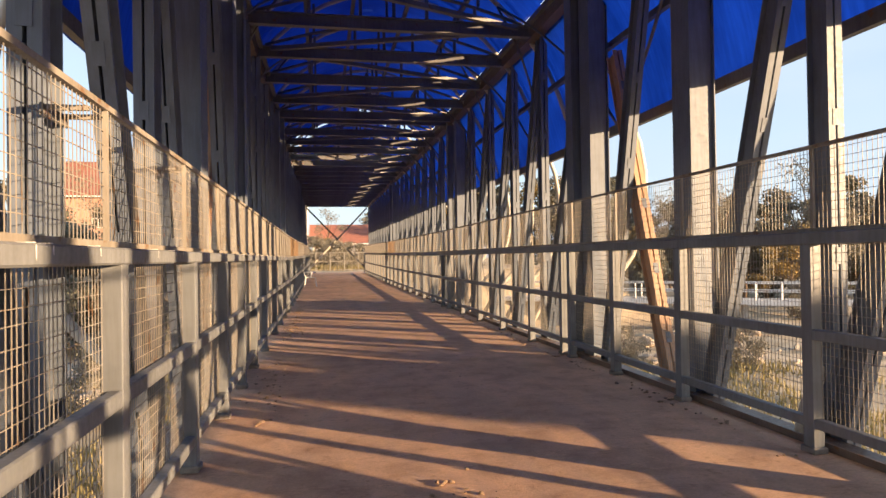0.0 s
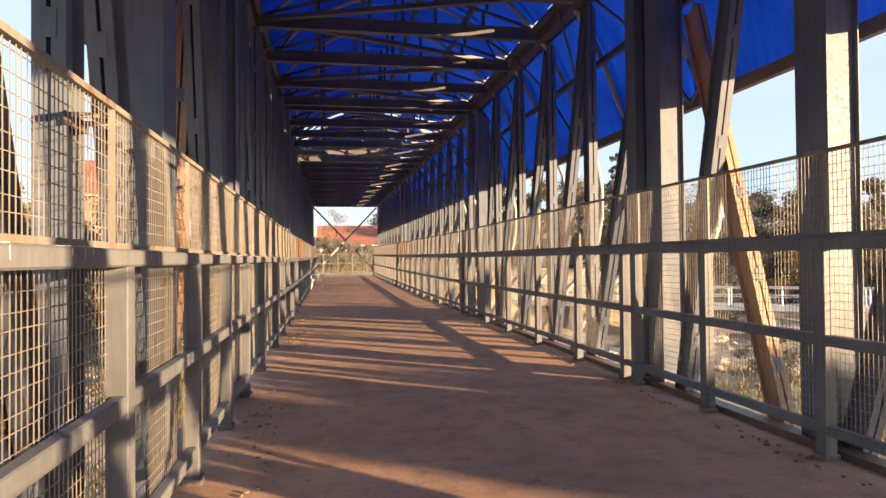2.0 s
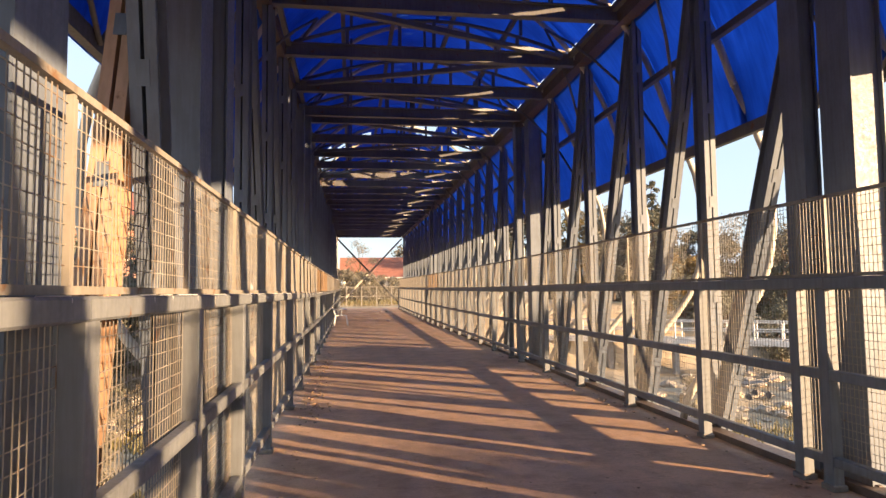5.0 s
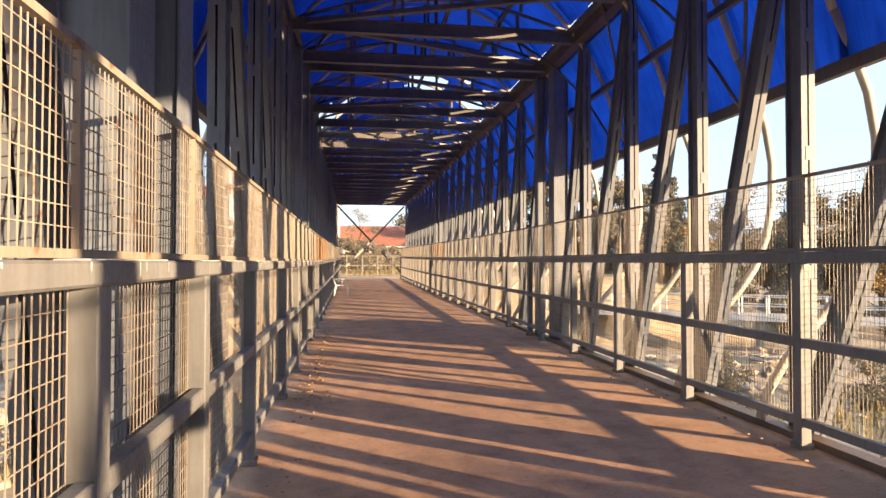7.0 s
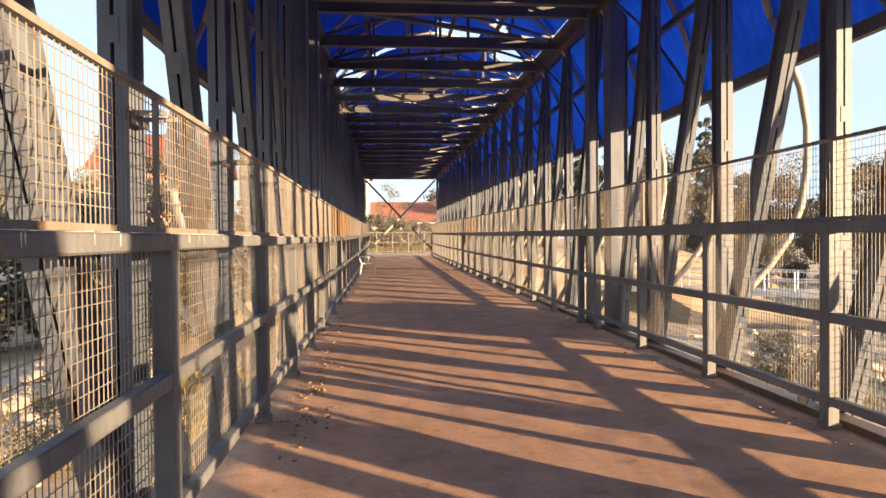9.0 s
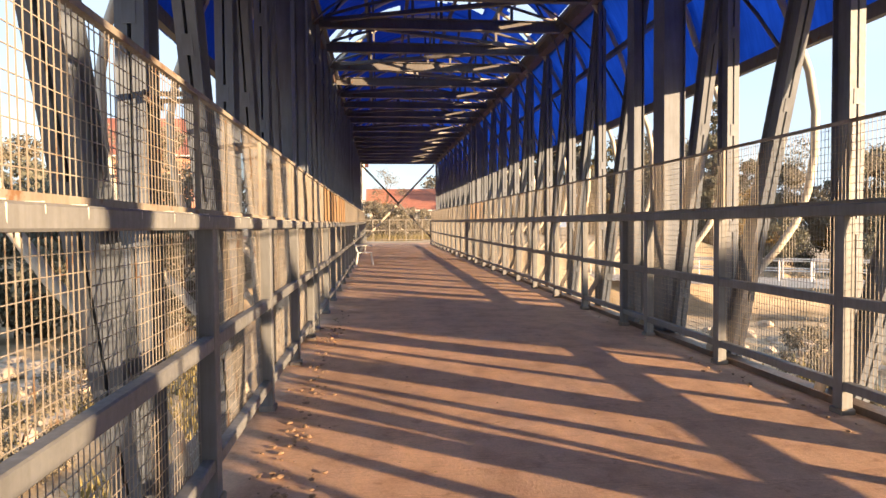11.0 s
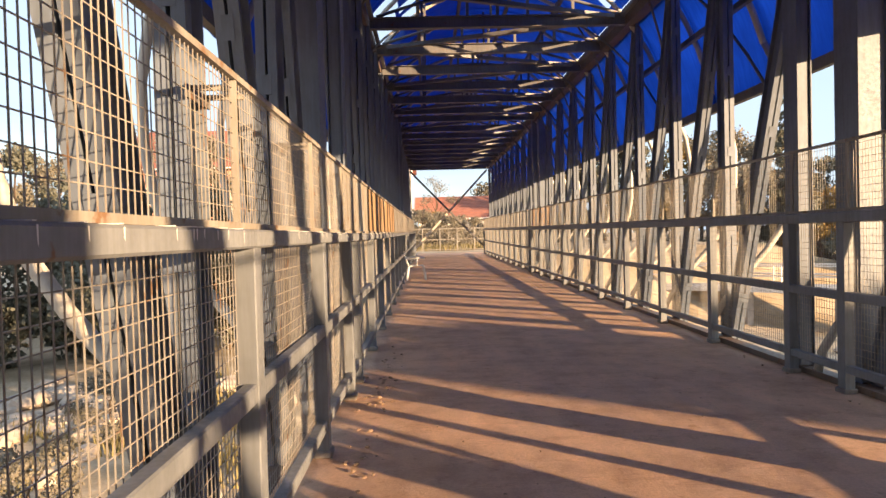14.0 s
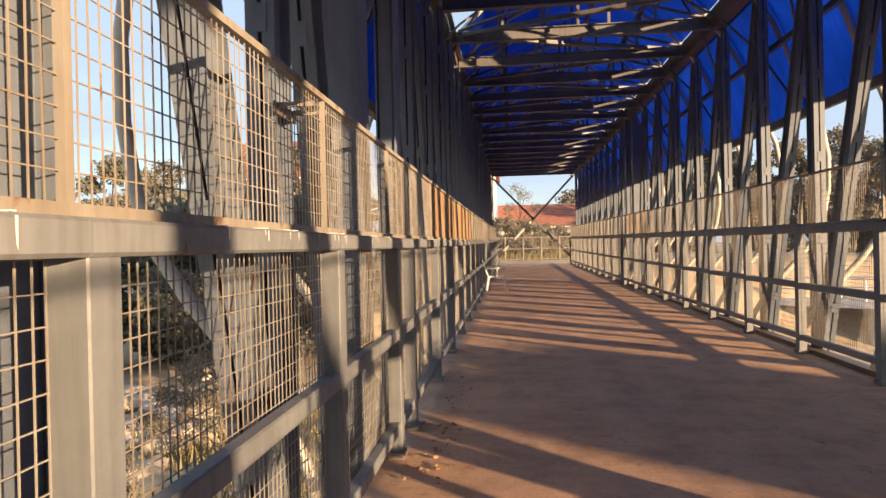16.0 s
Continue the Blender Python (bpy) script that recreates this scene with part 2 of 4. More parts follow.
def add_tube(bm, pts, r, k=8, r_end=None):
    """A round tube along points."""
    pts = [Vector(p) for p in pts]
    rings = []
    for i, p in enumerate(pts):
        d = (pts[min(i + 1, len(pts) - 1)] - pts[max(i - 1, 0)]).normalized()
        ref = Vector((0, 1, 0)) if abs(d.y) < 0.9 else Vector((1, 0, 0))
        s = d.cross(ref).normalized()
        u = s.cross(d)
        rr = r if r_end is None else r + (r_end - r) * i / (len(pts) - 1)
        rings.append([bm.verts.new(p + (s * math.cos(2 * math.pi * j / k) + u * math.sin(2 * math.pi * j / k)) * rr) for j in range(k)])
    for a, b in zip(rings, rings[1:]):
        for j in range(k):
            bm.faces.new((a[j], a[(j + 1) % k], b[(j + 1) % k], b[j]))
    bm.faces.new(rings[0][::-1])
    bm.faces.new(rings[-1])


def done(bm, name, material, smooth=False):
    bmesh.ops.recalc_face_normals(bm, faces=bm.faces)
    me = bpy.data.meshes.new(name)
    bm.to_mesh(me)
    bm.free()
    me.materials.append(material)
    if smooth:
        for p in me.polygons:
            p.use_smooth = True
    return me


def part(name, bm, material, parent, label="", smooth=False):
    me = bm if isinstance(bm, bpy.types.Mesh) else done(bm, name, material, smooth)
    ob = new(name, me)
    ob.parent = parent
    if label:
        tagged(ob, label)
    return ob


def thing(name, at, label, category, group="", kind=""):
    ob = new(name)
    ob.location = at
    ob.empty_display_size = 0.2
    return tagged(ob, label, category, group, kind)


def solo(name, bm, material, label, category, group="", kind="", smooth=False):
    return tagged(new(name, done(bm, name, material, smooth)), label, category, group, kind)


def rise(y):
    """The deck climbs a little towards the far end."""
    return 0.0 if y < 18 else 0.26 * ((y - 18) / 32.0) ** 1.3


def add_run(bm, x, z, profile, y0=None, y1=None):
    """One unbroken length along the bridge that follows the deck's rise."""
    y0 = Y0 if y0 is None else y0
    y1 = Y1 + 0.1 if y1 is None else y1
    rings = []
    for k in range(31):
        y = y0 + (y1 - y0) * k / 30
        rings.append([bm.verts.new((x + s, y, z + t + rise(y))) for s, t in profile])
    n = len(profile)
    for a, b in zip(rings, rings[1:]):
        for i in range(n):
            bm.faces.new((a[i], a[(i + 1) % n], b[(i + 1) % n], b[i]))
    bm.faces.new(rings[0][::-1])
    bm.faces.new(rings[-1])


# ---- plan ----
XL, XR, XC = -1.0, 3.05, 1.025       # inner faces of the two railings and the middle line
Y0, Y1 = -8.0, 50.0
POSTS_R = [-7.9, -6.3, -4.7, -3.1, -1.45, 0.2, 1.83, 3.5, 5.17, 6.75, 8.09, 9.36]
POSTS_R2 = [9.65, 10.99, 12.64, 14.32, 15.95, 17.57]
POSTS_R3 = [18.35 + k * 1.63 for k in range(9)] + [32.95]
POSTS_R4 = [33.4 + k * 1.65 for k in range(11)]
POSTS_L = [-6.9, -5.3, -3.7, -2.1, -0.58, 1.0, 2.7, 4.24, 5.76, 7.14, 8.42]
POSTS_L2 = [9.67, 11.18, 13.32, 14.92, 16.5, 17.9]
POSTS_L3 = [18.52 + k * 1.63 for k in range(9)] + [33.0]
POSTS_L4 = [33.5 + k * 1.64 for k in range(11)]

# ---- ground ----
def ground_z(x, y):
    s = min(1.0, max(0.0, (y - 46.0) / 6.0))
    s = s * s * (3 - 2 * s)
    near = min(1.0, max(0.0, (36 - abs(x - 1)) / 16.0))
    base = -4.0 + 0.3 * noise.noise(Vector((x * 0.08, y * 0.08, 0.3))) + 0.38 * abs(noise.noise(Vector((x * 0.21, y * 0.21, 4.1))))
    return base + (4.15 + (0.0 if base > -4 else -4 - base)) * s * near + (rise(60) * 0.4) * s * near


bm = bmesh.new()
gx = [-2500, -600, -200, -100] + [-70 + 1.25 * k for k in range(113)] + [100, 200, 600, 2500]
gy = [-2500, -600, -200, -80] + [-40 + 1.25 * k for k in range(129)] + [180, 400, 900, 2500]
grid = [[bm.verts.new((x, y, ground_z(x, y))) for x in gx] for y in gy]
for r0, r1 in zip(grid, grid[1:]):
    for k in range(len(gx) - 1):
        bm.faces.new((r0[k], r0[k + 1], r1[k + 1], r1[k]))
solo("ground", bm, M_GROUND, "sandy ground with dry grass patches below the bridge", "ground", kind="structure", smooth=True)

# ---- deck ----
bm = bmesh.new()
ys = [Y0 + (Y1 + 3 - Y0) * k / 122 for k in range(123)]
xs = [-1.19, -1.182, -0.8, -0.4, 0.0, 0.4, 0.8, 1.2, 1.6, 2.0, 2.4, 2.8, 3.15, 3.16]
rows_ = []
for y in ys:
    row = []
    for x in xs:
        row.append(bm.verts.new((x, y, rise(y) + 0.008 * noise.noise(Vector((x * 1.3, y * 0.9, 1.7))) - 0.006)))
    rows_.append(row)
for r0, r1 in zip(rows_, rows_[1:]):
    for k in range(len(xs) - 1):
        bm.faces.new((r0[k], r0[k + 1], r1[k + 1], r1[k]))
low = [[bm.verts.new((x, y, rise(y) - 0.22)) for x in (xs[0], xs[-1])] for y in ys]
for k in range(len(ys) - 1):
    bm.faces.new((low[k][0], low[k + 1][0], low[k + 1][1], low[k][1]))
    bm.faces.new((rows_[k][0], rows_[k + 1][0], low[k + 1][0], low[k][0]))
    bm.faces.new((rows_[k + 1][-1], rows_[k][-1], low[k][1], low[k + 1][1]))
solo("floor", bm, M_FLOOR, "dusty brown concrete deck of the footbridge", "floor", kind="structure", smooth=True)

bm = bmesh.new()
add_run(bm, 3.145, 0.012, rect(0.018, 0.075))
solo("kerb_plate", bm, M_CHORD, "low rusty steel kerb plate along the deck edge", "kerb", kind="structure")

# steel stringers along both edges of the deck
for name, x in (("trim_left", -1.29), ("trim_right", 3.34)):
    bm = bmesh.new()
    add_run(bm, x, -0.16, i_section(0.18, 0.3, 0.02))
    solo(name, bm, M_CHORD, "brown steel edge beam under the deck edge", "edge beam", kind="structure")

# ---- railings ----
WIRE_V, WIRE_H, WIRE_R = 0.036, 0.056, 0.0015


def bay_meshes(w):
    """The meshes of one railing bay of width w, its post at y 0 and the panel reaching to y w; the walk is towards -x."""
    out = {}
    bm = bmesh.new()
    add_beam(bm, (0, 0, 0.0), (0, 0, 1.40), soft_rect(0.085, 0.095, 0.004), up=(0, 1, 0))
    out["post"] = done(bm, "post", M_RAIL)
    bm = bmesh.new()
    add_box(bm, (-0.058, -0.064, -0.01), (0.058, 0.064, 0.035))
    bmesh.ops.bevel(bm, geom=bm.edges, offset=0.008, segments=1, affect="EDGES")
    out["foot"] = done(bm, "foot", M_FOOT)
    bm = bmesh.new()
    add_beam(bm, (-0.004, -0.049, 1.42), (-0.004, w - 0.052, 1.42), soft_rect(0.10, 0.085, 0.008))
    out["top_rail"] = done(bm, "top_rail", M_RAIL)
    bm = bmesh.new()
    add_beam(bm, (-0.004, -0.049, 1.357), (-0.004, w - 0.052, 1.357), soft_rect(0.10, 0.068, 0.008))
    out["low_top_rail"] = done(bm, "top_rail", M_RAIL)
    bm = bmesh.new()
    add_beam(bm, (-0.012, 0.046, 0.782), (-0.012, w - 0.046, 0.782), soft_rect(0.055, 0.072, 0.006))
    out["mid_rail"] = done(bm, "mid_rail", M_RAIL)
    bm = bmesh.new()
    add_beam(bm, (-0.004, 0.046, 0.193), (-0.004, w - 0.046, 0.193), soft_rect(0.06, 0.066, 0.006))
    out["bottom_rail"] = done(bm, "bottom_rail", M_RAIL)
    bm = bmesh.new()
    h, t = 2.035, 0.024
    add_beam(bm, (0.03, 0.0, h), (0.03, w, h), rect(0.03, t))
    add_beam(bm, (0.03, 0.0, 1.478), (0.03, w, 1.478), rect(0.03, t))
    add_beam(bm, (0.03, 0.0, 1.4905), (0.03, 0.0, h - t / 2), rect(0.02, 0.022), up=(0, 1, 0))
    out["mesh_frame"] = done(bm, "mesh_frame", M_FRAME)
    for name, z0, z1 in (("upper_mesh", 1.49, 2.02), ("lower_mesh", 0.20, 1.39)):
        bm = bmesh.new()
        x = 0.03
        for k in range(1, int(w / WIRE_V)):
            y = k * WIRE_V
            lean = 0.004 * math.sin(k * 1.7)
            add_beam(bm, (x, y, z0), (x, y + lean, z1), rect(2 * WIRE_R, 2 * WIRE_R), up=(0, 1, 0), caps=False)
        for k in range(1, int((z1 - z0) / WIRE_H) + 1):
            z = z0 + k * WIRE_H
            sag = 0.006 * math.sin(k * 2.3)
            add_beam(bm, (x + 2 * WIRE_R, 0.0, z), (x + 2 * WIRE_R, w / 2, z + sag), rect(2 * WIRE_R, 2 * WIRE_R), caps=False)
            add_beam(bm, (x + 2 * WIRE_R, w / 2, z + sag), (x + 2 * WIRE_R, w, z), rect(2 * WIRE_R, 2 * WIRE_R), caps=False)
        out[name] = done(bm, name, M_WIRE)
    return out


BAYS = {}


RUSTY = {}


def rusty(me):
    if me.name not in RUSTY:
        RUSTY[me.name] = me.copy()
        RUSTY[me.name].materials[0] = M_RUST_WIRE
    return RUSTY[me.name]


def railing_bay(x, y, w, flip, lift):
    """One bay; flip mirrors it for the railing whose walk side faces +x."""
    key = round(w, 2)
    if key not in BAYS:
        BAYS[key] = bay_meshes(key)
    ms = BAYS[key]
    ob = thing("railing_bay", (x, y, rise(y + w / 2)),
               "grey painted steel railing bay with wire mesh, sunlit" if flip else "grey painted steel railing bay with wire mesh, in shade",
               "railing", "railing bays along the footbridge")
    s = -1 if flip else 1
    for name in ("post", "foot", "top_rail", "mid_rail", "bottom_rail", "mesh_frame", "upper_mesh", "lower_mesh"):
        p = part(name, ms["low_" + name if flip and name == "top_rail" else name], None, ob, {"mesh_frame": "rusty angle frame of the upper mesh", "foot": "small concrete foot", "upper_mesh": "weathered welded wire mesh", "lower_mesh": "weathered welded wire mesh"}.get(name, ""))
        p.scale = (s, 1, 1)
        if name == "upper_mesh" and (20.0 < y < 26.0 if flip else 29.5 < y < 32.0):
            p.data = rusty(ms[name])
            tagged(p, "wire mesh rusted bright orange")
        if name in ("mesh_frame", "upper_mesh", "post"):
            p.location = (0, 0, -lift)
    return ob


for posts, nxt in ((POSTS_R, POSTS_R2), (POSTS_R2, POSTS_R3), (POSTS_R3, POSTS_R4), (POSTS_R4, [Y1 + 0.05])):
    row = posts + [nxt[0]]
    for a, b in zip(row, row[1:]):
        railing_bay(XR, a, b - a, False, 0.0)
for posts, nxt in ((POSTS_L, POSTS_L2), (POSTS_L2, POSTS_L3), (POSTS_L3, POSTS_L4), (POSTS_L4, [Y1 + 0.05])):
    row = posts + [nxt[0]]
    for a, b in zip(row, row[1:]):
        railing_bay(XL, a, b - a, True, 0.07)

# ---- truss ----
TOP = 4.95                            # underside of the top chord
MEMBERS = {}
bm = bmesh.new()
add_box(bm, (-0.03, -0.002, -0.06), (0.03, 0.002, 0.06))
PLATE = done(bm, "batten_plate", M_TRUSS)


def member_meshes(dy, z0, z1, depth, material):
    """The two back-to-back channels of a member that leans by dy along the bridge between heights z0 and z1."""
    key = (round(dy, 2), round(z0, 2), round(z1, 2), depth, material.name)
    if key not in MEMBERS:
        p, q = Vector((0, 0, z0)), Vector((0, dy, z1))
        n = Vector((1, 0, 0)).cross((q - p).normalized())
        out = []
        for sx in (-1, 1):
            bm = bmesh.new()
            prof = [(sx * s, t) for s, t in channel(0.054, depth, 0.012)]
            off = Vector((sx * 0.009, 0, 0))
            a = [bm.verts.new(p + off + Vector((1, 0, 0)) * s + n * t) for s, t in prof]
            b = [bm.verts.new(q + off + Vector((1, 0, 0)) * s + n * t) for s, t in prof]
            k = len(prof)
            for i in range(k):
                bm.faces.new((a[i], a[(i + 1) % k], b[(i + 1) % k], b[i]))
            bm.faces.new(a)
            bm.faces.new(b)
            out.append(done(bm, "channel", material))
        MEMBERS[key] = out
    return MEMBERS[key]


def truss_member(x, y, dy, z0, z1, name, label, depth=0.2, material=None, category="truss member", group="truss members"):
    ob = thing(name, (x, y, rise(y)), label, category, group)
    for me in member_meshes(dy, z0, z1, depth, material or M_TRUSS):
        part("channel", me, None, ob)
    p, q = Vector((0, 0, z0)), Vector((0, dy, z1))
    d = (q - p).normalized()
    n = Vector((1, 0, 0)).cross(d)
    tilt = math.atan2(-d.y, d.z)
    for k in range(1, 6):
        for s in (-1, 1):
            pl = part("batten_plate", PLATE, None, ob)
            pl.location = p + (q - p) * ((k - 0.35) / 5.3) + n * s * (depth / 2 + 0.0025)
            pl.rotation_euler = (tilt, 0, 0)
    return ob


bm = bmesh.new()
add_box(bm, (0.062, -0.13, 1.895), (0.07, 0.13, 1.945))
STRAP = done(bm, "strap", M_DARK)
bm = bmesh.new()
add_box(bm, (0.07, -0.01, 1.925), (0.22, 0.01, 1.945))
BRACKET = done(bm, "bracket", M_FRAME)


def mesh_bracket(ob, s):
    """Strap and two arms that hold the upper mesh to a truss vertical."""
    for name, me, dy in (("strap", STRAP, 0.0), ("bracket", BRACKET, -0.085), ("bracket", BRACKET, 0.085)):
        p = part(name, me, None, ob, "dark steel strap" if name == "strap" else "")
        p.scale = (-s, 1, 1)
        p.location = (0, dy, 0)


COLS = {}


def main_column(x, y, w, d, label):
    """A wide box column with edge strips and a base plate."""
    key = (w, d)
    if key not in COLS:
        bm = bmesh.new()
        if w > 0.2:
            # built-up section: webs set a little behind the flange edges
            add_box(bm, (-w / 2, -d / 2 + 0.018, -0.5), (w / 2, d / 2 - 0.018, TOP + 0.1))
        else:
            add_beam(bm, (0, 0, -0.5), (0, 0, TOP + 0.1), soft_rect(w, d, 0.012), up=(0, 1, 0))
        shaft = done(bm, "shaft", M_TRUSS)
        bm = bmesh.new()
        for sx in (-1, 1):
            add_box(bm, (sx * (w / 2 + 0.006) - 0.005, -d / 2 - 0.02, -0.5), (sx * (w / 2 + 0.006) + 0.005, d / 2 + 0.02, TOP + 0.08))
        flange = done(bm, "flange", M_TRUSS)
        bm = bmesh.new()
        add_box(bm, (-w / 2 - 0.05, -d / 2 - 0.05, -0.08), (w / 2 + 0.05, d / 2 + 0.05, -0.04))
        for sx in (-1, 1):
            add_box(bm, (sx * w * 0.36 - 0.015, -d / 2 - 0.04, -0.04), (sx * w * 0.36 + 0.015, -d / 2 - 0.008, 0.0))
        base = done(bm, "base_plate", M_CHORD)
        COLS[key] = (shaft, flange, base)
    ob = thing("truss_column", (x, y, rise(y)), label, "column", "main truss columns")
    for nm, me in zip(("shaft", "flange", "base_plate"), COLS[key]):
        part(nm, me, None, ob, "brown steel base plate" if nm == "base_plate" else "")
    return ob


SIDES = (("right", 3.49, 1), ("left", -1.27, -1))
V_SEGS = {
    "right": ([-7.4, -5.8, -4.2, -2.6, -0.95, 0.7, 2.33, 3.95, 5.5], [11.55, 13.17, 14.87, 16.6], [20.5 + 1.63 * k for k in range(8)], [35.4 + 1.65 * k for k in range(9)]),
    "left": ([-6.75, -5.15, -3.55, -1.95, -0.42, 1.12, 2.65, 4.2, 5.88], [11.46, 13.26, 15.04, 16.54], [20.4 + 1.62 * k for k in range(8)], [35.3 + 1.64 * k for k in range(9)]),
}
ENDS = {"right": ((7.2, 9.54), (18.0, 18.62), (33.2, 33.8)), "left": ((7.22, 9.32), (17.78, 18.5), (33.15, 33.75))}

LABEL = "grey steel truss %s of paired channels beside the railing"
for side, x, s in SIDES:
    cols = ENDS[side]
    for k, seg in enumerate(V_SEGS[side]):
        foot_after = cols[k][0] - 0.15 if k < 3 else Y1 - 0.3
        before = cols[k - 1][1] if k > 0 else Y0
        tops = [before] + seg
        for y in seg:
            member = truss_member(x, y, 0.0, -0.35, TOP, "truss_vertical", LABEL % "vertical")
            if side == "left":
                mesh_bracket(member, s)
        for y_top, y_foot in zip(tops, seg + [foot_after]):
            truss_member(x + 0.004, y_foot - 0.06, y_top + 0.02 - (y_foot - 0.06), -0.1, TOP, "truss_diagonal", LABEL % "diagonal")
    for k, (a, b) in enumerate(cols):
        main_column(x + s * 0.01, a, 0.25, 0.28, "wide grey steel box column of the bridge truss")
        if k == 0:
            main_column(x + s * 0.01, b, 0.25, 0.28, "wide grey steel box column of the bridge truss")
        main_column(x - s * 0.13, b + (0.1 if k else 0.38), 0.12, 0.2, "narrow grey steel column beside a railing joint")
    a, b = cols[0]
    truss_member(x - s * 0.07, b - 0.46, (a + 0.7) - (b - 0.46), -0.1, TOP, "cross_brace", "grey steel cross brace between two truss columns", 0.2, None, "brace", "cross braces")
    truss_member(x + s * 0.07, a + 0.6, (b - 0.5) - (a + 0.6), -0.1, 3.9, "cross_brace", "orange-brown steel cross brace between two truss columns", 0.2, M_BROWN, "brace", "cross braces")
    truss_member(x - s * 0.05, Y1 - 0.1, 0.0, -0.3, TOP, "portal_post", "pale steel end post of the bridge portal", 0.2, None, "post", "portal posts")

    # top chord
    bm = bmesh.new()
    web = channel(0.36, 0.26, 0.02)
    add_run(bm, 3.29 if s > 0 else -1.24, TOP + 0.13, web if s > 0 else [(-p, q) for p, q in web])
    solo("top_chord", bm, M_CHORD, "brown-primed steel top chord of the bridge truss", "beam", "top chords")

# ---- roof: cross beams, bows, ribs, purlins and sheet ----
APEX, WAIST, HALF = 6.35, 2.4, 3.14


def arch(a):
    """The vault's outline: a runs from 0 at the waist on the +x side to pi on the other."""
    return XC + HALF * math.cos(a), WAIST + (APEX - WAIST) * math.sin(a)


EAVE = 0.19
PANEL_Y = sorted([p for p in V_SEGS["right"][0] + V_SEGS["right"][1] + V_SEGS["right"][2] + V_SEGS["right"][3]] + [7.2, 8.4, 9.75, 18.15, 18.7, 33.3, 49.9])

bm = bmesh.new()
add_beam(bm, (-1.22, 0, TOP + 0.1), (3.27, 0, TOP + 0.1), i_section(0.12, 0.2, 0.014))
BEAM = done(bm, "beam", M_DARK)
bm = bmesh.new()
pts = [(-1.1 + 4.25 * k / 16, 0, TOP + 0.22 + 0.42 * math.sin(math.pi * k / 16)) for k in range(17)]
add_tube(bm, pts, 0.03, 6)
BOW = done(bm, "bow", M_DARK, True)
STRUTS = []
for k in (3, 6, 8, 10, 13):
    bm = bmesh.new()
    add_beam(bm, (pts[k][0], 0, TOP + 0.2), (pts[k][0], 0, pts[k][2] - 0.02), rect(0.05, 0.05), up=(0, 1, 0))
    STRUTS.append(done(bm, "strut", M_DARK))
for k in (3, 8, 13):
    xx = pts[k][0]
    top = WAIST + (APEX - WAIST) * math.sqrt(max(0, 1 - ((xx - XC) / HALF) ** 2)) - 0.03
    bm = bmesh.new()
    add_beam(bm, (xx + 0.06, 0, pts[k][2] + 0.02), (xx + 0.06, 0, top), rect(0.045, 0.045), up=(0, 1, 0))
    STRUTS.append(done(bm, "strut", M_DARK))
for y in PANEL_Y:
    ob = thing("roof_beam", (0, y, rise(y)), "dark steel cross beam with a shallow bow under the roof", "roof beam", "roof cross beams")
    part("beam", BEAM, None, ob)
    part("bow", BOW, None, ob)
    for me in STRUTS:
        part("strut", me, None, ob)

# horizontal lacing between the beams
for k, (a, b) in enumerate(zip(PANEL_Y, PANEL_Y[1:])):
    if b - a < 1.0:
        continue
    bm = bmesh.new()
    x0, x1 = (-1.0, 3.05) if k % 2 else (3.05, -1.0)
    add_beam(bm, (x0, a + 0.07, TOP + 0.13 + rise(a)), (x1, b - 0.07, TOP + 0.13 + rise(b)), rect(0.085, 0.07))
    solo("roof_lacing", bm, M_DARK, "dark steel lacing bar between roof beams", "brace", "roof lacing bars")

# outer ribs that bend round the truss down to the deck edge
RIBS = sorted(V_SEGS["right"][0] + [9.85, 11.75, 13.2, 14.8, 16.5, 18.25] + V_SEGS["right"][2] + [33.6] + V_SEGS["right"][3] + [49.7])
LEG = ((3.26, -0.12), (3.34, 0.2), (3.53, 0.52), (3.77, 0.80), (3.99, 1.05), (4.18, 1.32), (4.31, 1.66), (4.375, 2.05), (4.38, 2.5), (4.31, 2.92), (4.17, 3.3), (4.00, 3.68))
RIB_R, SKEW = 0.041, 0.62               # tube radius; how much further on each rib stands at its other foot


def rib_run(pts):
    bm = bmesh.new()
    add_tube(bm, [(x, SKEW * (XC + HALF - x) / (2 * HALF), z) for x, z in pts], RIB_R, 8)
    return bm


A0 = math.acos((LEG[-1][0] - XC) / HALF)
RIB_PARTS = (("leg", done(rib_run(LEG), "leg", M_TUBE, True)),
             ("arch", done(rib_run([arch(A0 + (math.pi - 2 * A0) * k / 22) for k in range(23)]), "arch", M_TUBE, True)),
             ("leg", done(rib_run([(2 * XC - x, z) for x, z in LEG]), "leg", M_TUBE, True)))
for y in RIBS:
    ob = thing("arch_rib", (0, y, rise(y)), "pale bent steel tube rib carrying the roof vault", "rib", "arched roof ribs")
    for name, me in RIB_PARTS:
        part(name, me, None, ob)

PURLINS = [EAVE, 0.48, 0.78, 1.1, 1.40, math.pi / 2 + 0.17, math.pi - 1.1, math.pi - 0.78, math.pi - 0.48, math.pi - EAVE]
for a in PURLINS:
    x, z = arch(a)
    x, z = XC + (x - XC) * 0.985, WAIST + (z - WAIST) * 0.985
    bm = bmesh.new()
    add_run(bm, x, z, rect(0.07, 0.13 if a in (EAVE, math.pi - EAVE) else 0.08), Y0, Y1 + 0.4)
    solo("roof_purlin", bm, M_DARK, "dark steel purlin under the blue roof sheet", "purlin", "roof purlins")

